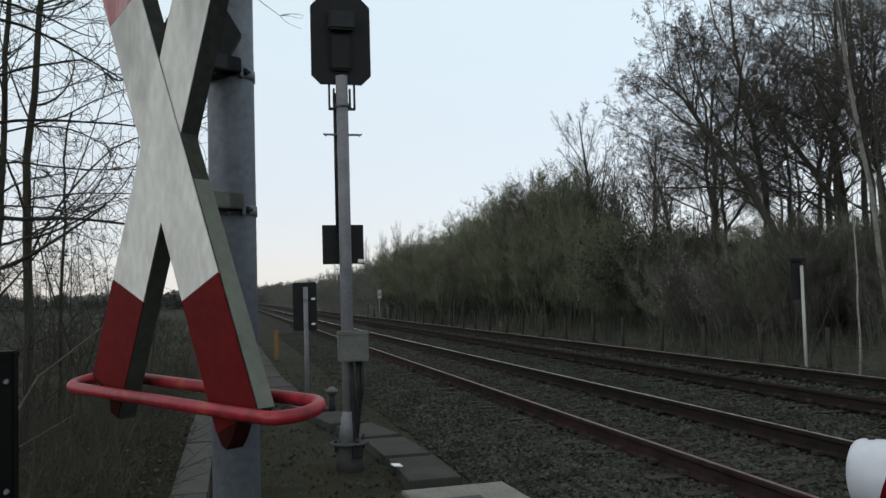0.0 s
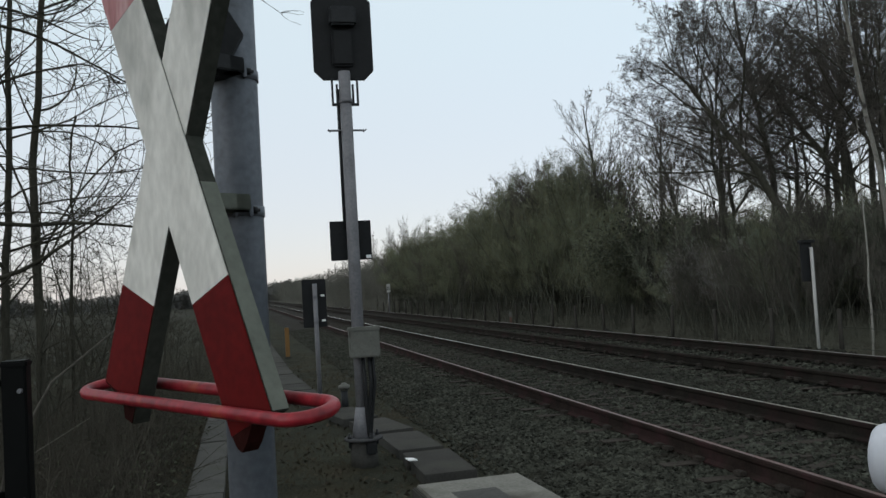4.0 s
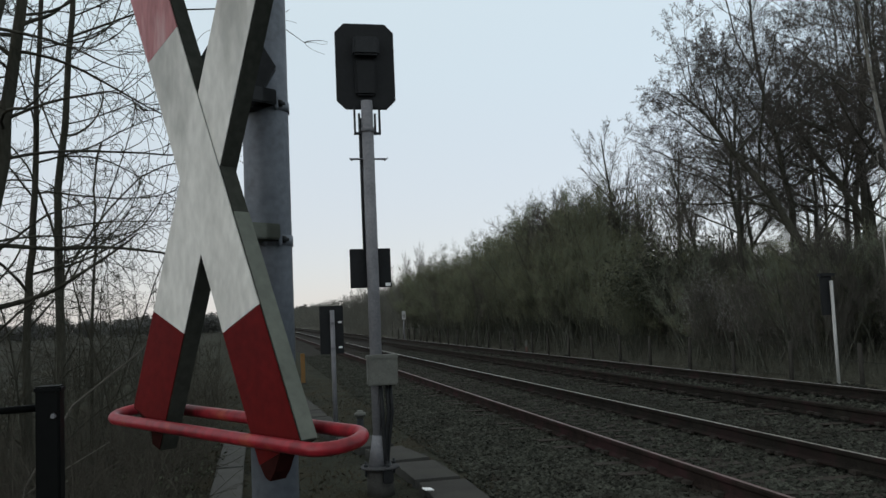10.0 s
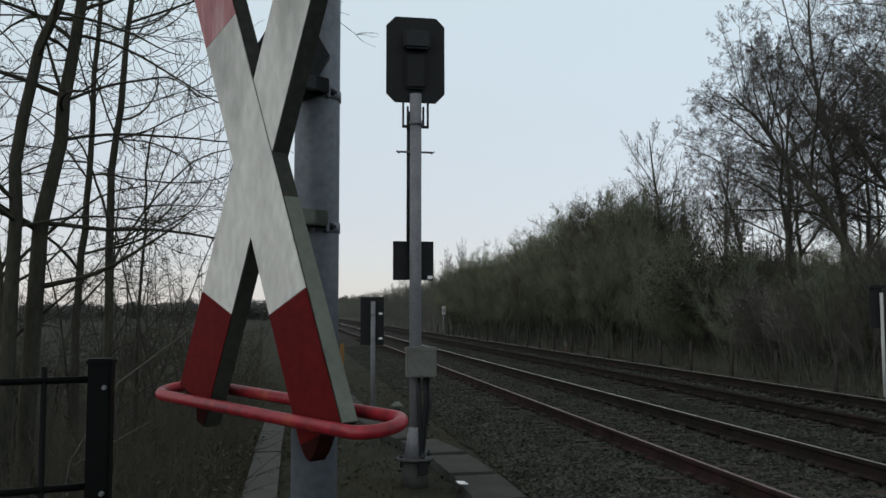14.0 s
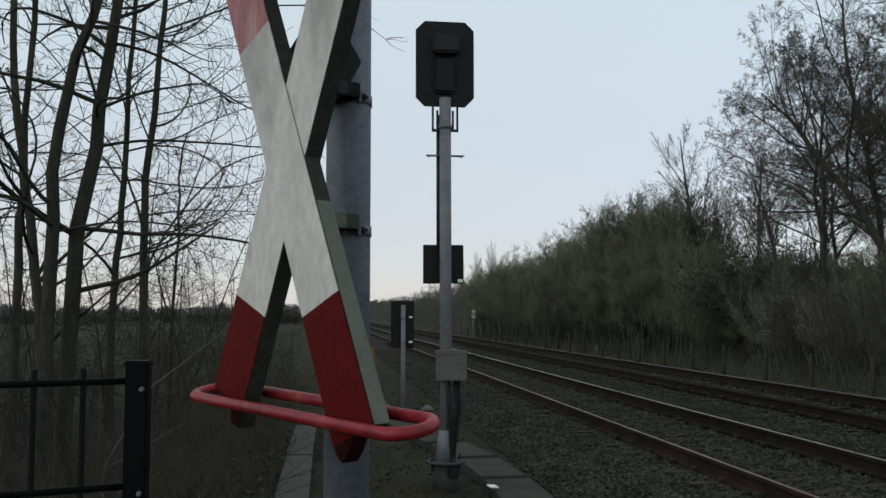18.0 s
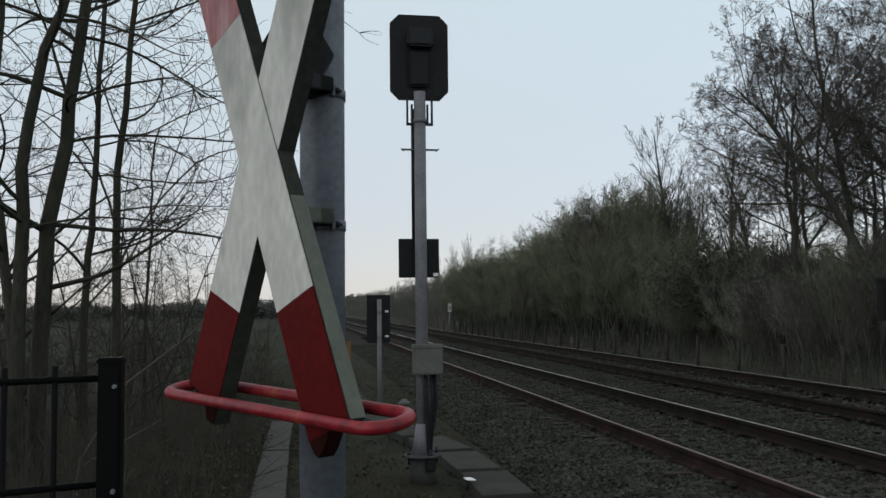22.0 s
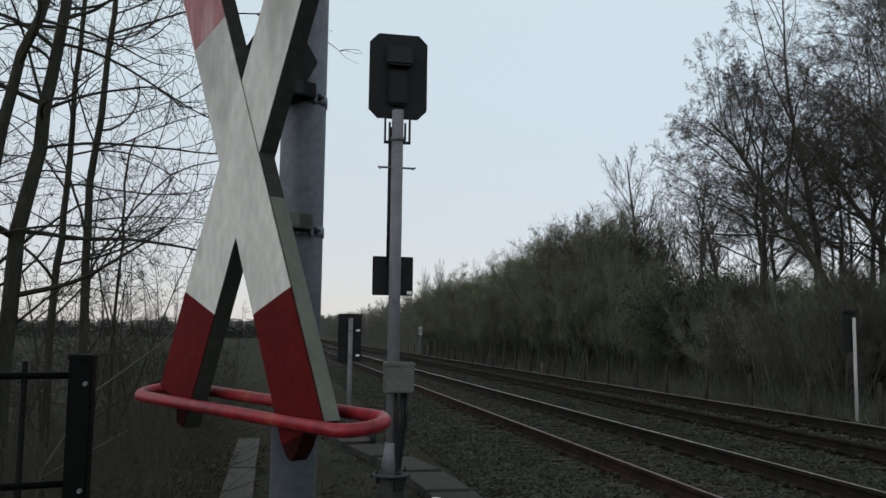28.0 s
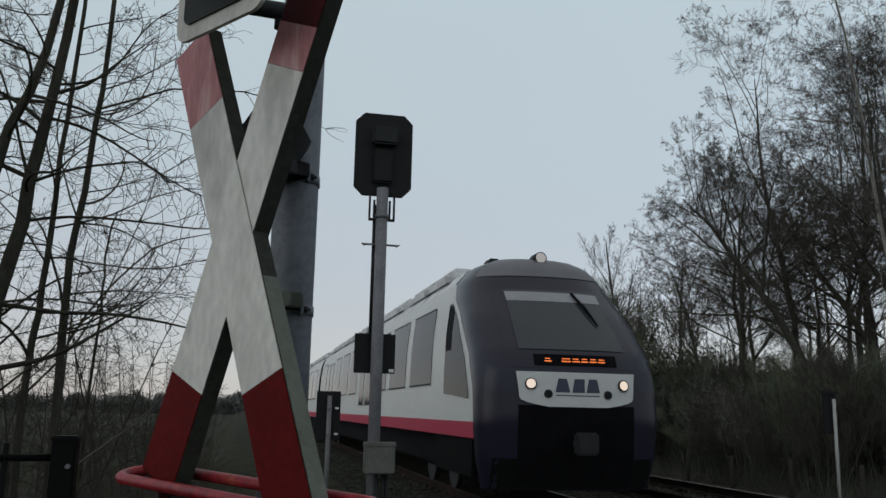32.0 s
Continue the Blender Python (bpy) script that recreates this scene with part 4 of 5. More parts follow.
for k, ((bx, by), pts, r) in enumerate(bank):
    tr, cr, tips, _ = bare_tree(40 + k, 6, r * 1.12, (10, 6, 5), ((0.40, 0.46, 0.44) if k != 5 else (0.16, 0.4, 0.4)), (42, 84), pts=pts, first=0.17, lift=0.004, twig=0.0033, thin=(0.20, 0.46), crook=0.75, flow=11, floor=-0.04)
    cr = [c for c in cr if not (np.max(c[0][:, 0]) + bx > 0.2 and np.min(c[0][:, 2]) < 4.2)]
    if k in (1, 3, 4, 6):  # long level limbs towards the mast
        lr = np.random.default_rng(400 + k)
        tp, trad = tr[0], tr[1]
        for h in (3, 4, 6, 7, 9, 10):
            P, R = sweep(lr, tp[h], np.array([1.0, lr.normal() * 0.25, lr.uniform(-0.05, 0.5)]), lr.uniform(1.5, 2.3), trad[h] * lr.uniform(0.22, 0.4), 12, 0.6, 0.004)
            cr.append((P, np.maximum(R, 0.0034), 6, 0))
            for i in range(2, 13):
                for _ in range(2 if i % 2 else 1):
                    S = sweep(lr, P[i], fork(lr, P[i] - P[i - 1], radians(lr.uniform(22, 60))), lr.uniform(0.3, 0.85) * (1.2 - i / 20), 0.0042, 7, 1.4, 0.01)
                    cr.append((S[0], np.maximum(S[1], 0.0023), 4, 1))
                    Q = sweep(lr, S[0][3], fork(lr, S[0][3] - S[0][2], radians(lr.uniform(22, 55))), lr.uniform(0.15, 0.4), 0.003, 5, 1.4, 0.0)
                    cr.append((Q[0], np.maximum(Q[1], 0.0021), 3, 1))
        cr = [c for c in cr if not (np.max(c[0][:, 0]) + bx > 0.2 and np.min(c[0][:, 2]) < 4.2)]
    if k == 4:  # one long limb reaches past the mast
        lr = np.random.default_rng(5)
        limb = (np.array([(0.16, 0, 4.6), (0.9, 0.1, 4.95), (1.7, 0.1, 5.0), (2.3, 0, 4.86), (2.66, 0, 4.6)]), np.array([0.014, 0.010, 0.008, 0.005, 0.003]), 6, 0)
        cr.append(limb)
        for q in limb[0][2:]:
            for _ in range(4):
                P, R = shoot(lr, q, fork(lr, np.array([1.0, 0, -0.3]), radians(lr.uniform(15, 60))), lr.uniform(0.2, 0.4), 0.004, 4, 0.12, -0.02)
                cr.append((P, np.maximum(R, 0.0022), 3, 1))
    tree_thing("slender_tree", "slender bare tree with grey-green bark on the bank", "tree", LEFT, tr, cr, pose(bx, by, 0.0), M_BARK2, M_BARK2)

sap = []
for k in range(4):
    tr, cr, tips, _ = bare_tree(60 + k, 3.4, 0.017, (13, 6, 3), (0.42, 0.48, 0.4), (30, 75), first=0.15, lift=0.02, twig=0.0030, sides=6, crook=0.9, flow=9, floor=0.0)
    sap.append((tr, cr))
rl = random.Random(5)
made = []
for k in range(80):
    x, y = rl.uniform(-9.5, -0.9), rl.uniform(7.5, 24)
    if x > -1.0 - 0.05 * y:
        x -= 0.6
    if k < 4:
        t = tree_thing("sapling", "thin bare sapling among the undergrowth", "sapling", "saplings on the bank", *sap[k], pose(x, y, ground_z(x, y) - 0.05, 0, 0, rl.uniform(0, 360)), M_BARK2, M_BARK2)
        made.append(t)
    else:
        copy_thing(made[k % 4], pose(x, y, ground_z(x, y) - 0.05, rl.uniform(-6, 6), rl.uniform(-6, 6), rl.uniform(0, 360)))

for k in range(12):   # low growth beside the kerb
    x, y = rl.uniform(-1.25, -0.6), rl.uniform(7.0, 17.0)
    c = copy_thing(made[k % 4], pose(x, y, ground_z(x, y) - 0.05, rl.uniform(-8, 8), rl.uniform(-8, 8), rl.uniform(0, 360)))
    c.scale = (0.5, 0.5, rl.uniform(0.42, 0.62))

# brambles and dead stems on the bank
rng = np.random.default_rng(11)
tb = []
for k in range(7500):
    x, y = rng.uniform(-9, -0.6), 3.4 * (24 / 3.4) ** rng.random()
    z = ground_z(x, y)
    tall = rng.random() < 0.045
    l = rng.uniform(1.0, 2.3) if tall else rng.uniform(0.3, 1.1)
    P, R = shoot(rng, np.array([x, y, z]), np.array([rng.normal() * (0.15 if tall else 0.5), rng.normal() * (0.15 if tall else 0.5), 1.0]), l, rng.uniform(0.003, 0.007), 5, 0.12 if tall else 0.22, 0.02 if tall else -0.10)
    tb.append((P, np.maximum(R, 0.0018), 3, 0))
for k in range(5000):
    x, y = -rng.uniform(3, 60), rng.uniform(18, 110)
    P, R = shoot(rng, np.array([x, y, ground_z(x, y) - 0.05]), np.array([rng.normal() * 0.5, rng.normal() * 0.5, 1.0]), rng.uniform(0.3, 0.9), 0.02, 3, 0.2, -0.05)
    tb.append((P, np.maximum(R, 0.008), 3, 0))
for k in range(1500):
    x, y = rng.uniform(-3.6, -0.65), 4.4 * (11 / 4.4) ** rng.random()
    P, R = sweep(rng, np.array([x, y, ground_z(x, y)]), np.array([rng.normal() * 0.16, rng.normal() * 0.16, 1.0]), rng.uniform(0.4, 1.25), rng.uniform(0.003, 0.006), 6, 0.3, 0.0)
    tb.append((P, np.maximum(R, 0.0018), 3, 0))
    for _ in range(3):
        i = int(rng.integers(2, 6))
        S = sweep(rng, P[i], fork(rng, P[i] - P[i - 1], radians(rng.uniform(25, 60))), rng.uniform(0.1, 0.4), 0.0026, 4, 0.4, 0.0)
        tb.append((S[0], np.maximum(S[1], 0.0015), 3, 0))
put("undergrowth", tubes_mesh("undergrowth", tb, [M_STEM]))
tagged(bpy.data.objects["undergrowth"], "tangle of dead bramble stems on the bank", "undergrowth", kind="stuff")

# bramble leaves that cling to the stems
bp = []
for k in range(1900):
    cx, cy = rng.uniform(-4.5, -0.55), 3.2 * (15 / 3.2) ** rng.random()
    cz = ground_z(cx, cy) + rng.uniform(0.0, 0.45)
    bp += [(cx + rng.normal() * 0.12, cy + rng.normal() * 0.12, cz + abs(rng.normal()) * 0.08) for _ in range(9)]
tagged(put("bramble_leaves", leaves("bramble_leaves", bp, 0.022, M_BRAMBLE, rng, 1, 0.01)), "dull brown-green bramble leaves on the bank", "leaves", kind="stuff")

# the arching pale branch behind the hoop
ab = empty("fallen_branch", pose(-1.6, 6.2, -0.14), "pale arching broken branch in the undergrowth", "branch")
tube_part("stem", [(-0.10, 0, -0.5), (0.10, 0.0, 0.55), (0.38, 0.05, 1.05), (0.80, 0.1, 1.38), (1.0, 0.1, 1.62)], [0.010, 0.009, 0.008, 0.006, 0.003], M_TWIG, ab, 8)
tube_part("side_twig", [(0.10, 0, 0.5), (0.3, 0.0, 0.62), (0.62, 0, 0.80)], [0.006, 0.005, 0.003], M_TWIG, ab, 6)

# dry grass and fallen leaves on the verge
gt = []
for k in range(12000):
    x, y = rng.uniform(-1.6, 2.15), 4.2 * (24 / 4.2) ** rng.random()
    if (1.0 < x < 2.0 and 5 < y < 10.5) or (-0.42 < x < -0.18 and y < 10) or (0.45 < x < 1.15 and y > 10):
        continue
    z = ground_z(x, y)
    P, R = shoot(rng, np.array([x, y, z - 0.01]), np.array([rng.normal() * 0.7, rng.normal() * 0.7, 1.0]), rng.uniform(0.05, 0.17), 0.0028, 3, 0.25, -0.2)
    gt.append((P, np.maximum(R, 0.0008), 3, 0))
tagged(put("verge_grass", tubes_mesh("verge_grass", gt, [M_DRY])), "short dry winter grass on the verge", "grass", kind="stuff")
lp = [(x, y, ground_z(x, y) + 0.012) for x, y in zip(rng.uniform(-3.5, 2.1, 5000), 4.0 * (20 / 4.0) ** rng.random(5000))]
tagged(put("fallen_leaves", leaves("fallen_leaves", lp, 0.028, M_LEAF, rng, 1, 0.01)), "scattered brown fallen leaves on the verge", "leaves", kind="stuff")

# ---- woods beyond the tracks ----
BIG = "tall trees beyond the tracks"
big = []
TALL_KINDS = [
    # trunk points (sideways, height), radius, first branch, limb angles, lift
    ([(0.4, -0.3), (0, 2.3), (-1.4, 5.2), (-2.5, 7.0), (-3.2, 8.0), (-3.9, 8.8)], 0.16, 0.32, (30, 78), 0.02),
    ([(0, -0.3), (0.0, 3.0), (-0.15, 5.2), (-0.1, 7.4), (-0.5, 9.6)], 0.10, 0.34, (48, 88), 0.016),
    ([(0, -0.3), (-0.1, 3.5), (-0.3, 6.5), (-0.9, 10.0), (-1.0, 13.6)], 0.15, 0.34, (30, 76), 0.02),
    ([(0, -0.3), (0.1, 2.6), (0.4, 5.0), (0.3, 7.6), (0.8, 10.4)], 0.11, 0.34, (36, 84), 0.016),
]
for k, (line, r, first, angles, lift) in enumerate(TALL_KINDS):
    pts = [(0.81 * u, -0.59 * u, z) for u, z in line]
    tr, cr, tips, _ = bare_tree(80 + k, 10, r, (19, 10, 9, 6), (0.45, 0.52, 0.52, 0.52), angles, pts=pts, first=first, lift=lift, twig=0.0054, thin=(0.30, 0.52), tip=0.10, crook=0.75, shrink=0.54, near=0.34)
    big.append((tr, cr))
spots = [(16.6, 22.6, 0, 0), (14.9, 24.2, 1, 20), (15.2, 24.8, 1, 150), (17.5, 25.0, 2, 0), (19.5, 27.0, 3, 60), (17.9, 20.2, 3, 120),
         (20.8, 24.6, 0, 25), (22.4, 26.5, 2, 100), (20.2, 21.6, 1, 30), (25.5, 33.0, 2, 240), (23.0, 31.5, 3, 10), (27.5, 33.5, 0, 80), (18, 14.6, 0, 330), (16.4, 13.2, 2, 60),
         (18.6, 29.5, 1, 80), (24.2, 29.6, 2, 20), (19.4, 24.2, 2, 250), (20.2, 25.8, 2, 160), (21.8, 25.2, 2, 45), (26.5, 37.0, 3, 90)]
rs = random.Random(3)
while len(spots) < 34:
    x, y = rs.uniform(17.5, 40), rs.uniform(9, 40)
    if x / y > 0.86:
        spots.append((x, y, rs.choice((0, 1, 2, 2)), rs.uniform(0, 360)))
bt = {}
for x, y, v, a in spots:
    m = pose(x, y, ground_z(x, y) - 0.1, 0, 0, a)
    if v not in bt:
        bt[v] = tree_thing("tall_tree", "tall bare broadleaf tree with fine spreading twigs", "tree", BIG, *big[v], m, M_BARKW, M_TWIGW)
    else:
        copy_thing(bt[v], m)

tr, cr, tips, _ = bare_tree(95, 10.0, 0.12, (30, 9, 7, 3), (0.50, 0.46, 0.42, 0.42), (18, 54), first=0.30, lift=0.05, twig=0.005, thin=(0.28, 0.55), crook=0.6)
lone = tree_thing("upswept_tree", "bare tree with upswept fan of branches above the thicket", "tree", BIG, tr, cr, pose(17.3, 38.5, -0.4, 0, 0, 30))
copy_thing(lone, pose(18.4, 34.0, -1.9, 0, 6, 170))
copy_thing(lone, pose(19.0, 31, -0.6, 0, -5, 70))
copy_thing(lone, pose(17.4, 29.5, -2.6, 0, -8, 300))

for k in range(7):   # slim trees over the far thicket
    c = copy_thing(lone, pose(12.9 + 0.5 * (k % 3), 66 + 2.6 * k, -0.4, 0, 0, 50 * k))
    c.scale = (0.30, 0.30, 0.60 + 0.04 * (k * 3 % 4))

birch = bare_tree(97, 13, 0.066, (16, 7, 5, 3), (0.28, 0.4, 0.4, 0.4), (35, 80), first=0.4, lift=0.0, twig=0.005, thin=(0.2, 0.4))
b1 = tree_thing("birch", "white-barked birch with thin hanging twigs", "tree", BIG, birch[0], birch[1], pose(13.9, 15.7, -0.6, 0, -3, 0), M_BIRCH)
copy_thing(b1, pose(12.3, 14.9, -0.6, 2, -2, 200)).scale = (0.4, 0.4, 0.4)
copy_thing(b1, pose(20.2, 27, -0.6, 2, -2, 250))

# thicket: many-stemmed shrubs in rows
def shrub(seed, height, stems, buds, counts=(8, 6, 4), twig=0.006):
    """Stems that part from one stool and end in a rounded head of fine upright twigs."""
    rng = np.random.default_rng(seed)
    allt, ends = [], []
    for s in range(stems):
        b = np.array([rng.normal() * 0.3, rng.normal() * 0.3, -0.1])
        out = rng.normal(size=2) * 0.24
        reach = height * (1.0 - 0.5 * min(0.5, float(out @ out) ** 0.5)) * rng.uniform(0.74, 0.88)
        P, R = shoot(rng, b, np.array([out[0], out[1], 1.0]), reach, rng.uniform(0.015, 0.035), 8, 0.06, 0.03)
        mem = [(P, R, height)]
        allt.append((P, np.maximum(R, twig * 0.7), 5, 0))
        for lvl, n in enumerate(counts):
            nxt = []
            for P, R, L in mem:
                for _ in range(max(1, int(rng.poisson(n)))):
                    f = rng.uniform(0.25, 1.0) if lvl == 0 else rng.uniform(0.2, 1.0)
                    i = min(int(f * (len(P) - 1)), len(P) - 2)
                    l = L * (0.26, 0.50, 0.50)[lvl] * rng.uniform(0.6, 1.1) * (1.15 - 0.5 * f)
                    S = shoot(rng, P[i] + (P[i + 1] - P[i]) * rng.random(), fork(rng, P[i + 1] - P[i], radians(rng.uniform(14, 46))), l, max(R[i] * 0.45, twig * 0.8), 3, 0.10, 0.09)
                    nxt.append((S[0], np.maximum(S[1], twig * 0.5), l))
                    allt.append((nxt[-1][0], nxt[-1][1], 3, 0 if lvl == 0 else 1))
            mem = nxt
        ends += [m[0][k] for m in mem for k in (-1, -2)]
    me_leaf = None
    if buds:
        me_leaf = leaves("foliage", ends, 0.019, buds, rng, 3, 0.08)
    return allt, me_leaf


kinds = []
for k, (h, st, bud, tw) in enumerate([(6.4, 9, M_BUD, M_TWIG2), (5.6, 10, M_BUD, M_TWIG2), (5.0, 9, None, M_TWIG), (6.8, 8, M_BUD, M_TWIG2), (3.0, 10, None, M_TWIG2)]):
    kinds.append((*shrub(120 + k, h, st, bud, (14, 6, 4), twig=0.0052), tw))


def shrub_thing(k, m, name="thicket_shrub", label="many-stemmed bare shrub with yellowish buds in the thicket", group="thicket along the line"):
    al, lf, tw = kinds[k]
    t = empty(name, m, label, "shrub", group)
    put("branchwork", tubes_mesh("branchwork", al, [M_BARK, tw]), t)
    if lf is not None:
        put("foliage", lf, t, "sparse yellowish buds")
    return t


firsts = {}
rs = random.Random(9)
y = 16.0
TALL = [(10, 4.2), (26, 5.0), (30, 8.3), (36, 9.0), (46, 8.4), (60, 7.3), (76, 5.9), (120, 5.4), (330, 7.3)]
SIZE = (6.4, 5.6, 5.0, 6.8, 3.0)


def lerp(table, v):
    for (a, fa), (b, fb) in zip(table, table[1:]):
        if v <= b:
            return fa + (fb - fa) * max(0.0, (v - a) / (b - a))
    return table[-1][1]


while y < 70:
    for x0 in ((13.5, 14.4, 15.3, 16.4, 18.0, 20.0, 22.0, 25.0) if y < 46 else (12.7, 13.6, 14.8, 16.2, 18.5, 21.5)):
        k = rs.choice((0, 1, 2, 3)) if y > 27 else rs.choice((2, 4, 1, 2))
        x, yy = x0 + rs.uniform(-0.7, 0.7), y + rs.uniform(-0.8, 0.8)
        s = rs.uniform(0.92, 1.04) * lerp(TALL, yy) / SIZE[k]
        if x0 < 14 and y < 60:
            s *= 0.72
        if x / yy > 0.44:   # lower brush in front of the tall trees
            low = 4.8 if x / yy < 0.50 else 4.5 if x / yy < 0.56 else 4.9
            s = min(s, low * rs.uniform(0.8, 1.15) / SIZE[k])
        m = pose(x, yy, ground_z(x, yy) - 0.05, 0, 0, rs.uniform(0, 360))
        if k not in firsts:
            firsts[k] = shrub_thing(k, m)
            c = firsts[k]
        else:
            c = copy_thing(firsts[k], m)
        c.scale = (s, s, s)
    y += 1.45

# the thicket's far stretch, too far off to tell bush from bush
def far_bush(rng, at, height):
    out = []
    for _ in range(7):
        b = at + np.array([rng.normal() * 0.6, rng.normal() * 0.6, -0.1])
        P, R = shoot(rng, b, np.array([rng.normal() * 0.2, rng.normal() * 0.2, 1.0]), height * rng.uniform(0.8, 1.0), 0.035, 6, 0.05, 0.03)
        out.append((P, np.maximum(R, 0.012), 3, 0))
        for _ in range(9):
            f = int(rng.integers(1, 6))
            l = height * 0.28 * rng.uniform(0.5, 1.1) * (1.3 - f / 7)
            S = shoot(rng, P[f], fork(rng, P[f] - P[f - 1], radians(rng.uniform(14, 45))), l, 0.016, 2, 0.12, 0.06)
            out.append((S[0], np.maximum(S[1], 0.010), 3, 0))
            for _ in range(3):
                g = shoot(rng, S[0][1], fork(rng, S[0][1] - S[0][0], radians(rng.uniform(14, 45))), l * 0.6, 0.012, 2, 0.12, 0.05)
                out.append((g[0], np.maximum(g[1], 0.009), 3, 0))
    return out


rng = np.random.default_rng(33)
fb = []
while y < 330:
    for x0 in (12.8, 14.2, 16.5) if y < 120 else (12.8, 15.5):
        x, yy = x0 + rng.uniform(-0.7, 0.7), y + rng.uniform(-0.8, 0.8)
        fb += far_bush(rng, np.array([x, yy, ground_z(x, yy)]), rng.uniform(0.92, 1.04) * lerp(TALL, yy))
    y += 1.9 if y < 120 else 5.0
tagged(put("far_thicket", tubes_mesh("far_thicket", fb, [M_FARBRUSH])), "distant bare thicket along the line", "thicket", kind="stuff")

# ivy-clad dark bush and blossoming blackthorn
rng = np.random.default_rng(21)
al, _ = shrub(201, 5.0, 8, None)
ivy_at = []
for _ in range(9):
    c = np.array([rng.normal() * 0.8, rng.normal() * 0.8, rng.uniform(1.2, 3.7)])
    ivy_at.append(c + rng.normal(size=(1200, 3)) * np.array([0.55, 0.55, 0.5]))
ivy = empty("ivy_bush", pose(14.2, 27.8, -0.5), "dense dark ivy-clad bush at the edge of the woods", "bush")
put("branchwork", tubes_mesh("branchwork", al, [M_BARK, M_TWIG]), ivy)
put("foliage", leaves("foliage", np.concatenate(ivy_at), 0.048, M_IVY, rng, 1, 0.02), ivy, "dull dark green leaves")
for k, (x, y, s) in enumerate(((13.2, 23.6, 3.5), (13.7, 22.2, 3.3), (14.4, 24.6, 3.6))):
    al, _ = shrub(210 + k, s, 9, None)
    rr = np.random.default_rng(30 + k)
    ends = [t[0][-1] for t in al if t[3] == 1 and t[0][-1][2] > 1.2]
    ends = [e for e in ends if rr.random() < 0.5]
    bl = empty("blackthorn", pose(x, y, -0.5), "blackthorn shrub with sparse white blossom", "bush", "blackthorns")
    put("branchwork", tubes_mesh("branchwork", al, [M_BARK, M_TWIG]), bl)
    put("blossom", leaves("blossom", ends, 0.012, M_BLOSSOM, rr, 4, 0.10), bl, "small white flowers")

# low brush under the woods' edge
tb = []
for k in range(17000):
    x, y = rng.uniform(12.2, 17), 12 * (75 / 12) ** rng.random()
    P, R = shoot(rng, np.array([x, y, ground_z(x, y)]), np.array([rng.normal() * 0.8, rng.normal() * 0.8, 1.0]), rng.uniform(0.3, 1.1), rng.uniform(0.003, 0.006), 4, 0.25, -0.08)
    tb.append((P, np.maximum(R, 0.002), 3, 0))
tagged(put("woodland_brush", tubes_mesh("woodland_brush", tb, [M_BRUSH])), "low dead brush along the edge of the woods", "undergrowth", kind="stuff")

# far woods round the horizon
far_kinds = []
for k in range(3):
    al, _ = shrub(260 + k, 8.0, 7, None, (6, 4), 0.06)
    rr = np.random.default_rng(70 + k)
    cl = np.concatenate([t[0][1:] for t in al])
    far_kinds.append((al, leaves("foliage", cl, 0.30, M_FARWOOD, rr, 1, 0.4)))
rf = random.Random(17)
far_first = {}
for k in range(300):
    if k < 240:
        x, y, s = rf.uniform(-330, -4), rf.uniform(300, 400), rf.uniform(0.78, 1.0)
    else:
        x, y, s = rf.uniform(-22, 30), rf.uniform(290, 420), rf.uniform(0.6, 1.2)
        if 0.5 < x < 12:
            x += 14
    v = k % 3
    m = pose(x, y, ground_z(x, y) - 0.3, 0, 0, rf.uniform(0, 360))
    if v not in far_first:
        t = empty("distant_tree", m, "distant dark bare tree along the horizon", "tree", "distant woods")
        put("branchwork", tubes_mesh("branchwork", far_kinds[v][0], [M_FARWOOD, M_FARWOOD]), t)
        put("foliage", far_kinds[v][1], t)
        far_first[v] = t
    else:
        t = copy_thing(far_first[v], m)
    t.scale = (s * 1.8, s * 1.8, s)


# ---- train ----
train = empty("railcar", pose(4.4525, 11.5, 0.011), "white and dark blue diesel railcar with a crimson stripe", "train")


HALF = [(0.3, 1.24), (0.7, 1.33), (1.2, 1.375), (1.9, 1.375), (2.6, 1.345), (3.15, 1.28), (3.45, 1.19), (3.7, 0.98), (3.85, 0.62), (3.90, 0.0)]
FRONT = [(0.3, 0.16), (0.7, 0.05), (1.3, 0.0), (1.95, 0.03), (2.20, 0.14), (2.7, 0.62), (3.2, 1.10), (3.45, 1.30), (3.62, 1.42), (3.78, 1.62), (3.86, 1.95), (3.90, 2.6)]
SIDE = [(0.3, 0.62), (1.2, 0.55), (1.7, 0.62), (2.2, 0.92), (2.8, 1.55), (3.15, 2.15), (3.45, 2.45), (3.7, 2.55), (3.90, 2.6)]


def nose(phi, z):
    """A point of the front shell: phi from -90 (one side) to 90 (the other)."""
    s, c = math.sin(radians(phi)), math.cos(radians(phi))
    w, f, b = lerp(HALF, z), lerp(FRONT, z), lerp(SIDE, z)
    return Vector((w * math.copysign(abs(s) ** 0.82, s), f + (b - f) * (1 - max(c, 0.0) ** 0.62), z))


def nose_at(x, z, out=0.0):
    """The shell's point at the width x, pushed out along the shell's normal."""
    w = lerp(HALF, z)
    s = min(1.0, abs(x) / w) ** (1 / 0.82)
    phi = math.degrees(math.asin(s)) * (1 if x >= 0 else -1)
    p = nose(phi, z)
    if out:
        e = 2.0
        n = (nose(min(phi + e, 89.9), z) - nose(max(phi - e, -89.9), z)).cross(nose(phi, z + 0.03) - nose(phi, z - 0.03))
        p += n.normalized() * out
    return p


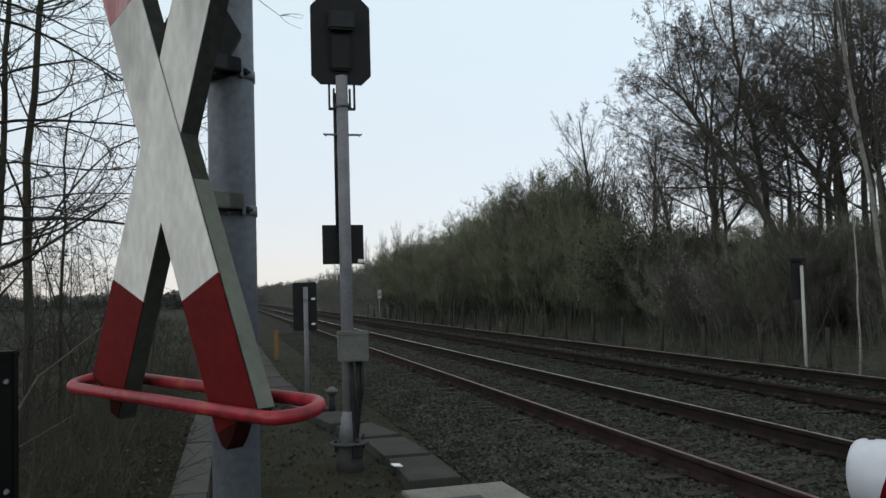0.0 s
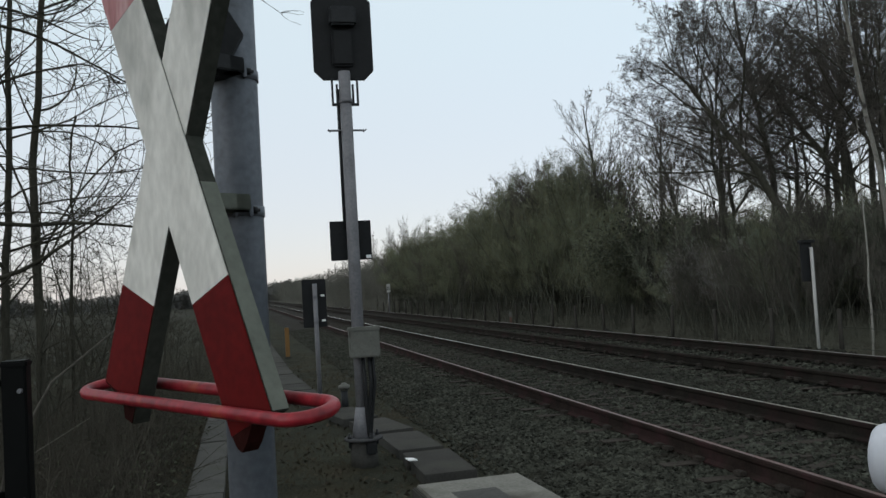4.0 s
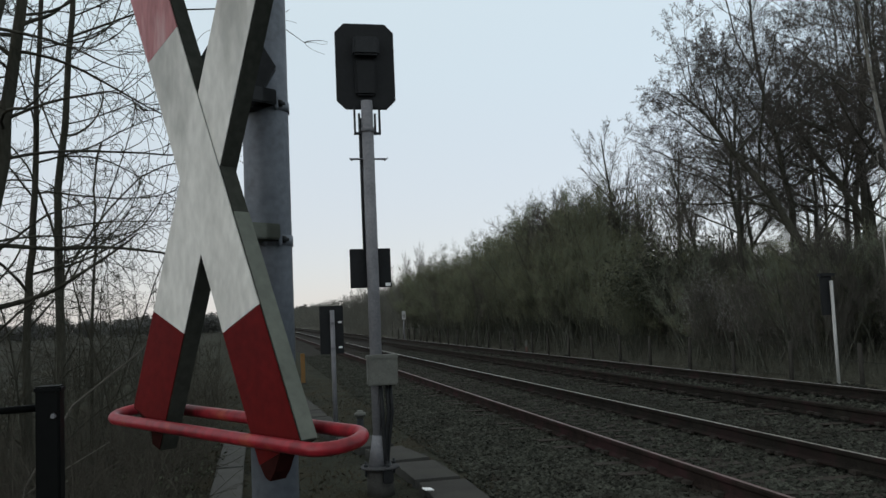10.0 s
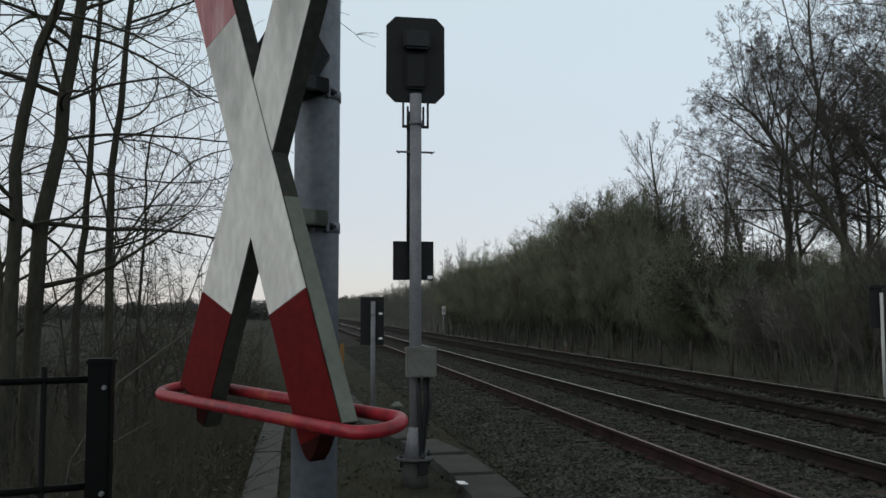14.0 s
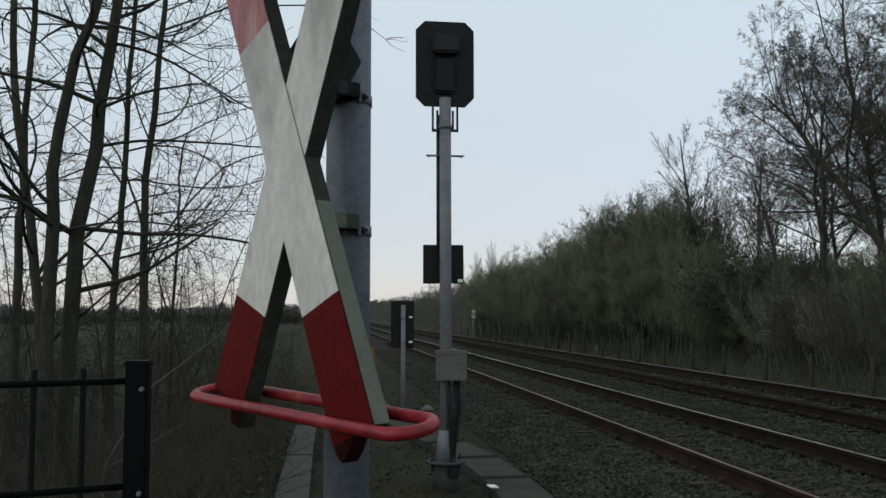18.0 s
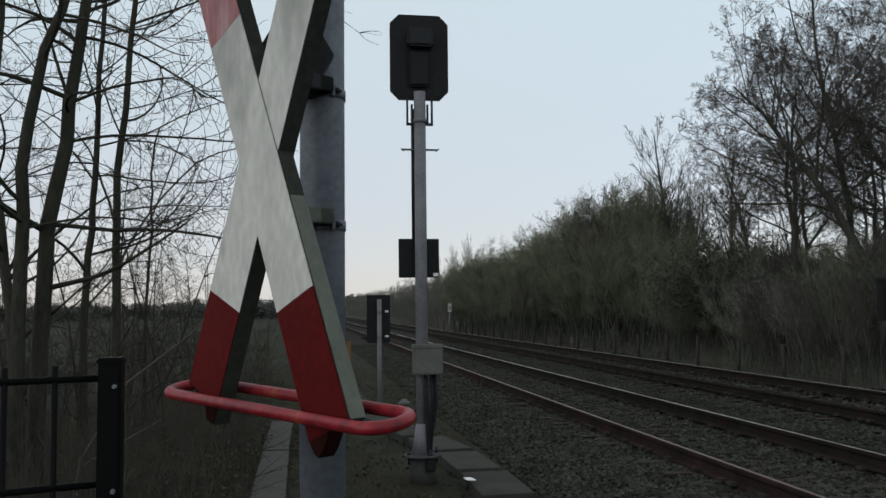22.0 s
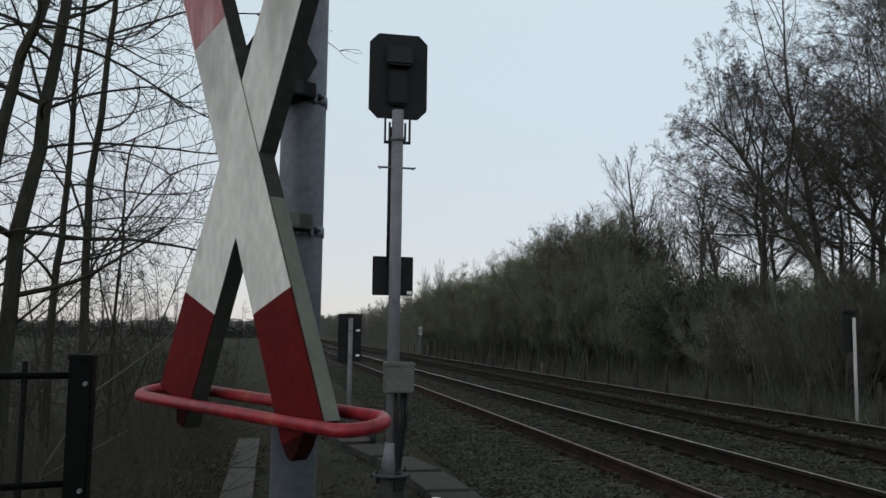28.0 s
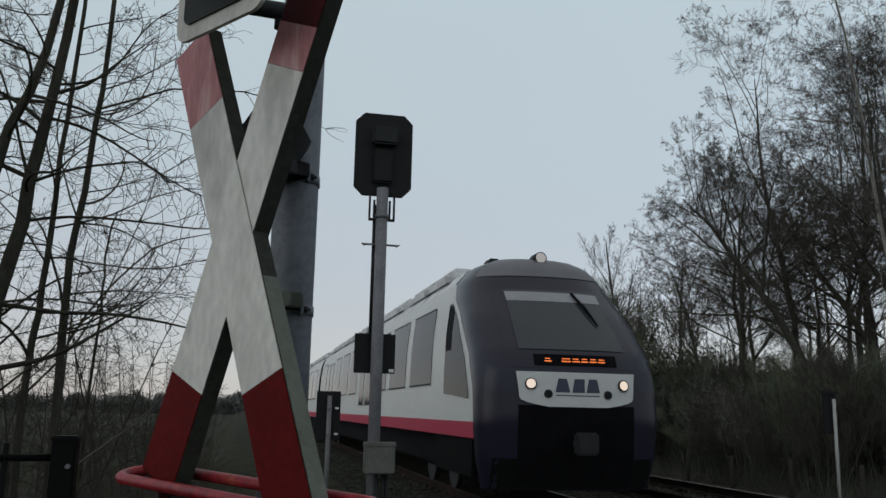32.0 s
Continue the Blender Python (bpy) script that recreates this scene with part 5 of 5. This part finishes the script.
def shell(name, rows_z, phis, material, parent, label=""):
    vs = [nose(p, z) for z in rows_z for p in phis]
    n = len(phis)
    fs = [(j * n + i, j * n + i + 1, (j + 1) * n + i + 1, (j + 1) * n + i) for j in range(len(rows_z) - 1) for i in range(n - 1)]
    return put(name, mesh_of(name, vs, fs, material, smooth=True), parent, label)


def patch(name, outline, material, parent, out, label="", nu=14, nv=8):
    """A panel on the shell: outline(v) gives its width range and height at v from 0 to 1."""
    vs, fs = [], []
    for j in range(nv + 1):
        x0, x1, z0, z1 = outline(j / nv)
        for i in range(nu + 1):
            u = i / nu
            vs.append(nose_at(x0 + (x1 - x0) * u, z0 + (z1 - z0) * u, out))
    for j in range(nv):
        for i in range(nu):
            a = j * (nu + 1) + i
            fs.append((a, a + 1, a + nu + 2, a + nu + 1))
    return put(name, mesh_of(name, vs, fs, material, smooth=True), parent, label)


cab = shell("cab_shell", [0.3 + 3.60 * k / 60 for k in range(61)], [-90 + 3 * k for k in range(61)], M_TBLUE, train, "dark blue rounded cab front")


def screen(v):
    z = 2.24 + v * 0.98
    h = 0.80 - 0.05 * v
    return (-h, h, z, z)


patch("windscreen_surround", lambda v: (-1.0 + 0.08 * v, 1.0 - 0.08 * v, 1.98 + v * 1.36, 1.98 + v * 1.36), M_TBLUE, cab, 0.006, "black glazed surround", 18, 14)
patch("windscreen", screen, M_TSCREEN, cab, 0.014, "large raked windscreen")
patch("sun_blind", lambda v: (-0.75, 0.75, 3.02 + 0.16 * v, 3.02 + 0.16 * v), mat("blind", (0.22, 0.23, 0.25), 0.4, 0, 3, 0.1, 20, 0), cab, 0.018, "pale band under the glass", 14, 3)
tube_part("wiper", [nose_at(0.30, 3.16, 0.04), nose_at(0.42, 2.9, 0.05), nose_at(0.52, 2.62, 0.04)], [0.02, 0.026, 0.014], M_TBLACK, cab, 8)


def lamp_panel(v):
    # narrows to a rounded belly below
    h = 0.88 - (0.05 * (1 - v) if v > 0.25 else 0.0375 + 0.40 * (1 - v / 0.25) ** 2)
    return (-h, h, 1.44 + v * 0.48, 1.44 + v * 0.48)


lp_ = patch("lamp_panel", lamp_panel, M_TWHITE, cab, 0.016, "white lamp panel with a rounded lower edge", 22, 16)
patch("lower_apron", lambda v: (-1.18, 1.18, 0.31 + v * 0.42, 0.31 + v * 0.42), M_TSKIRT, cab, 0.005, "dark grey lower apron", 20, 4)
patch("skirt_recess", lambda v: (-0.86, 0.86, 0.36 + v * 1.10, 0.36 + v * 1.10), M_TBLACK, cab, 0.008, "black coupler recess", 16, 8)
for x in (-0.685, 0.685):
    p, q = nose_at(x, 1.75, 0.02), nose_at(x, 1.75, 0.045)
    hl = part("headlight", rod(p, q, 0.085, 0.08, 24), M_DARK, lp_)
    part("lens", rod(q, q + (q - p) * 0.2, 0.066, 0.05, 24), M_LAMP, hl, "lit warm headlight")
for x in (-0.44, 0.44):
    p, q = nose_at(x, 1.615, 0.018), nose_at(x, 1.615, 0.04)
    fl = part("marker_light", rod(p, q, 0.062, 0.058, 20), M_DARK, lp_)
    part("lens", rod(q, q + (q - p) * 0.2, 0.04, 0.035, 20), M_TGLASS, fl)
M_MARK = mat("dark_mark", (0.03, 0.035, 0.07), 0.5, 0, 5, 0.1, 30, 0)
for k, (x, w) in enumerate(((-0.23, 0.090), (0.0, 0.078), (0.22, 0.086))):
    patch("operator_mark", lambda v, x=x, w=w: (x - w * (1.2 - 0.5 * v), x + w * (1.2 - 0.5 * v * (k != 1)), 1.640 + 0.19 * v, 1.640 + 0.19 * v), M_MARK, lp_, 0.021, "", 3, 3)
patch("mark_underline", lambda v: (-0.33, 0.32, 1.590 + 0.014 * v, 1.590 + 0.014 * v), M_MARK, lp_, 0.021, "", 4, 1)
disp = patch("destination_display", lambda v: (-0.62, 0.62, 2.005 + v * 0.165, 2.005 + v * 0.165), M_TBLACK, cab, 0.012, "black display panel", 12, 3)
for x0, x1 in ((-0.47, -0.37), (-0.22, -0.08), (-0.06, 0.05), (0.07, 0.18), (0.20, 0.31), (0.33, 0.44)):
    patch("amber_bar", lambda v, x0=x0, x1=x1: (x0, x1, 2.06 + 0.018 * v, 2.06 + 0.018 * v), M_LED, disp, 0.017, "", 2, 1)
    patch("amber_bar", lambda v, x0=x0, x1=x1: (x0 + 0.01, x1 - 0.01, 2.10 + 0.014 * v, 2.10 + 0.014 * v), M_LED, disp, 0.017, "", 2, 1)
patch("roof_cap", lambda v: (-0.90 * lerp(HALF, 3.47 + 0.36 * v), 0.90 * lerp(HALF, 3.47 + 0.36 * v), 3.47 + 0.36 * v, 3.47 + 0.36 * v), mat("grey_forehead", (0.11, 0.112, 0.125), 0.5, 0, 3, 0.15, 30, 0), cab, 0.010, "grey band over the windscreen", 20, 8)
tl = nose_at(0.0, 3.78, 0.02)
top = part("top_lamp", rod(tl + Vector((0, 0.25, 0.02)), tl + Vector((0, -0.02, 0.03)), 0.11, 0.10, 24), M_DARK, train)
part("lens", rod(tl + Vector((0, -0.02, 0.03)), tl + Vector((0, -0.035, 0.03)), 0.085, 0.07, 24), M_LAMP2, top)
part("coupler", join(rod((0, 0.25, 0.95), (0, -0.22, 0.95), 0.07, 0.09, 16), box(-0.16, 0.16, -0.36, -0.20, 0.80, 1.10, 0.03)), M_DARK, train, "dark grey centre coupler")


def car(y0, y1, first):
    """The long body behind the cab: walls, stripe, roof and windows."""
    zs = [1.21, 1.7, 1.9, 2.2, 2.6, 2.9, 3.15, 3.45]
    for s in (-1, 1):
        nm = "side_wall"
        st = lambda z: lerp(SIDE, z) if first else y0
        vs = [(s * lerp(HALF, z), y, z) for z in zs for y in (st(z), 2.7 + (0 if first else y0), y1)]
        fs = [(j * 3 + i, j * 3 + i + 1, (j + 1) * 3 + i + 1, (j + 1) * 3 + i) for j in range(len(zs) - 1) for i in range(2)]
        wall = put(nm, mesh_of(nm, vs, fs if s > 0 else [f[::-1] for f in fs], M_TWHITE, smooth=True), train, "white painted side wall")
        zz = [0.98, 1.1, 1.21]
        vs = [(s * (lerp(HALF, z) + 0.002), y, z) for z in zz for y in (st(z), y1)]
        fs = [(0, 1, 3, 2), (2, 3, 5, 4)]
        put("stripe", mesh_of("stripe", vs, fs if s > 0 else [f[::-1] for f in fs], M_TRED), train, "crimson stripe along the sill")

        def pane(ya, yb, za, zb, name="side_window", m=M_TGLASS, slope=0.0):
            rows = [za + (zb - za) * k / 4 for k in range(5)]
            v = [(s * (lerp(HALF, z) + 0.012), yy + slope * (z - za), z) for z in rows for yy in (ya, yb)]
            f = [(2 * j, 2 * j + 1, 2 * j + 3, 2 * j + 2) for j in range(4)]
            w = put(name, mesh_of(name, v, f if s > 0 else [q[::-1] for q in f], m), wall)
            for a_, b_, c_, d_ in ((ya - 0.02, yb + 0.02, za - 0.03, za), (ya - 0.02, yb + 0.02, zb, zb + 0.03)):
                rr_ = [(s * (lerp(HALF, z) + o), yy + slope * (z - za), z) for z in (c_, d_) for o, yy in ((0.016, a_), (0.016, b_))]
                put("window_frame", mesh_of("window_frame", rr_, [(0, 1, 3, 2)] if s > 0 else [(2, 3, 1, 0)], M_DARK), w)

        off = 0 if first else y0 - 2
        for ya, yb in ((3.5, 5.5), (6.05, 8.05), (8.6, 10.4), (14.2, 16.1), (16.6, 18.6), (19.1, 21.0), (24.3, 26.2)):
            if off + yb < y1:
                pane(off + ya, off + yb, 1.83, 3.13)
        for ya in (11.2, 12.5, 21.6, 22.9):
            if off + ya + 1 < y1:
                pane(off + ya, off + ya + 0.95, 1.5, 3.05, "door_window")
        if first:
            # cab side window, raked behind a white rim along the blue front
            rows = [1.64 + 1.46 * k / 12 for k in range(13)]
            v = [(s * (lerp(HALF, z) + 0.012), yy, z + dz) for z in rows for yy, dz in ((min(lerp(SIDE, z) + 0.20, 2.44), -0.10 * (3.1 - z) / 1.46), (2.45, 0.0))]
            f = [(2 * j, 2 * j + 1, 2 * j + 3, 2 * j + 2) for j in range(12)]
            cw = put("cab_window", mesh_of("cab_window", v, f if s > 0 else [q[::-1] for q in f], M_TGLASS), wall, "raked cab side window")
            # dark upper part of the cab window, taken for a blind
            rows = [2.32 + 0.74 * k / 6 for k in range(7)]
            v = [(s * (lerp(HALF, z) + 0.017), yy, z) for z in rows for yy in (max(2.05, lerp(SIDE, z) + 0.20), 2.43)]
            f = [(2 * j, 2 * j + 1, 2 * j + 3, 2 * j + 2) for j in range(6)]
            put("open_vent", mesh_of("open_vent", v, f if s > 0 else [q[::-1] for q in f], M_CABGLASS), cw, "dark upper part of the cab window, as a blind")
    ra = 2.6 if first else y0
    xs = [(-1.19, 3.45), (-0.98, 3.70), (-0.62, 3.85), (0, 3.90), (0.62, 3.85), (0.98, 3.70), (1.19, 3.45)]
    vs = [(x, y, z) for y in (ra, y1) for x, z in xs]
    put("roof", mesh_of("roof", vs, [(i, i + 1, 8 + i, 7 + i) for i in range(6)], M_TGREY, smooth=True), train, "grey roof")
    for k in range(5):
        a = ra + 0.9 + k * 4.6
        if a + 4.3 < y1:
            part("roof_fairing", box(-1.08, 1.08, a, a + 4.3, 3.5, 3.93, 0.16), M_TGREY, train)
    part("roof_antenna", box(-0.5, -0.3, ra + 0.3, ra + 0.7, 3.84, 4.02, 0.03), M_DARK, train)
    part("underframe", box(-1.15, 1.15, (0.8 if first else y0), y1, 0.45, 1.0, 0.03), M_TBLACK, train, "black underframe equipment")
    for yb in (y0 + 5.0 if first else y0 + 3.0, y1 - 2.0):
        bogie = part("bogie", box(-1.0, 1.0, yb - 1.5, yb + 1.5, 0.35, 0.72, 0.05), M_TBLACK, train)
        for dy in (-0.95, 0.95):
            for s in (-1, 1):
                part("wheel", rod((s * 0.72, yb + dy, 0.385), (s * 0.80, yb + dy, 0.385), 0.385, n=28), M_DARK, bogie)
    for s in (-1, 1):
        part("side_skirt", box(s * 1.30 - 0.03, s * 1.30 + 0.03, y0 + (0.75 if first else 0.3), y0 + 3.2, 0.42, 0.97, 0.02), M_TSKIRT, train)


car(0.0, 27.0, True)
part("gangway", box(-1.1, 1.1, 27.0, 27.9, 0.9, 3.5, 0.05), M_TBLACK, train, "black bellows between the cars")
car(27.9, 54.0, False)
part("rear_end", box(-1.3, 1.3, 54.0, 54.2, 0.9, 3.6, 0.1), M_TBLUE, train)


# ---- what moves ----
def motions():
    walk(train, [(t, pose(4.4525, 11.5 + 29.0 * (32.0 - t), 0.011)) for t in range(0, 33, 2)])


motions()
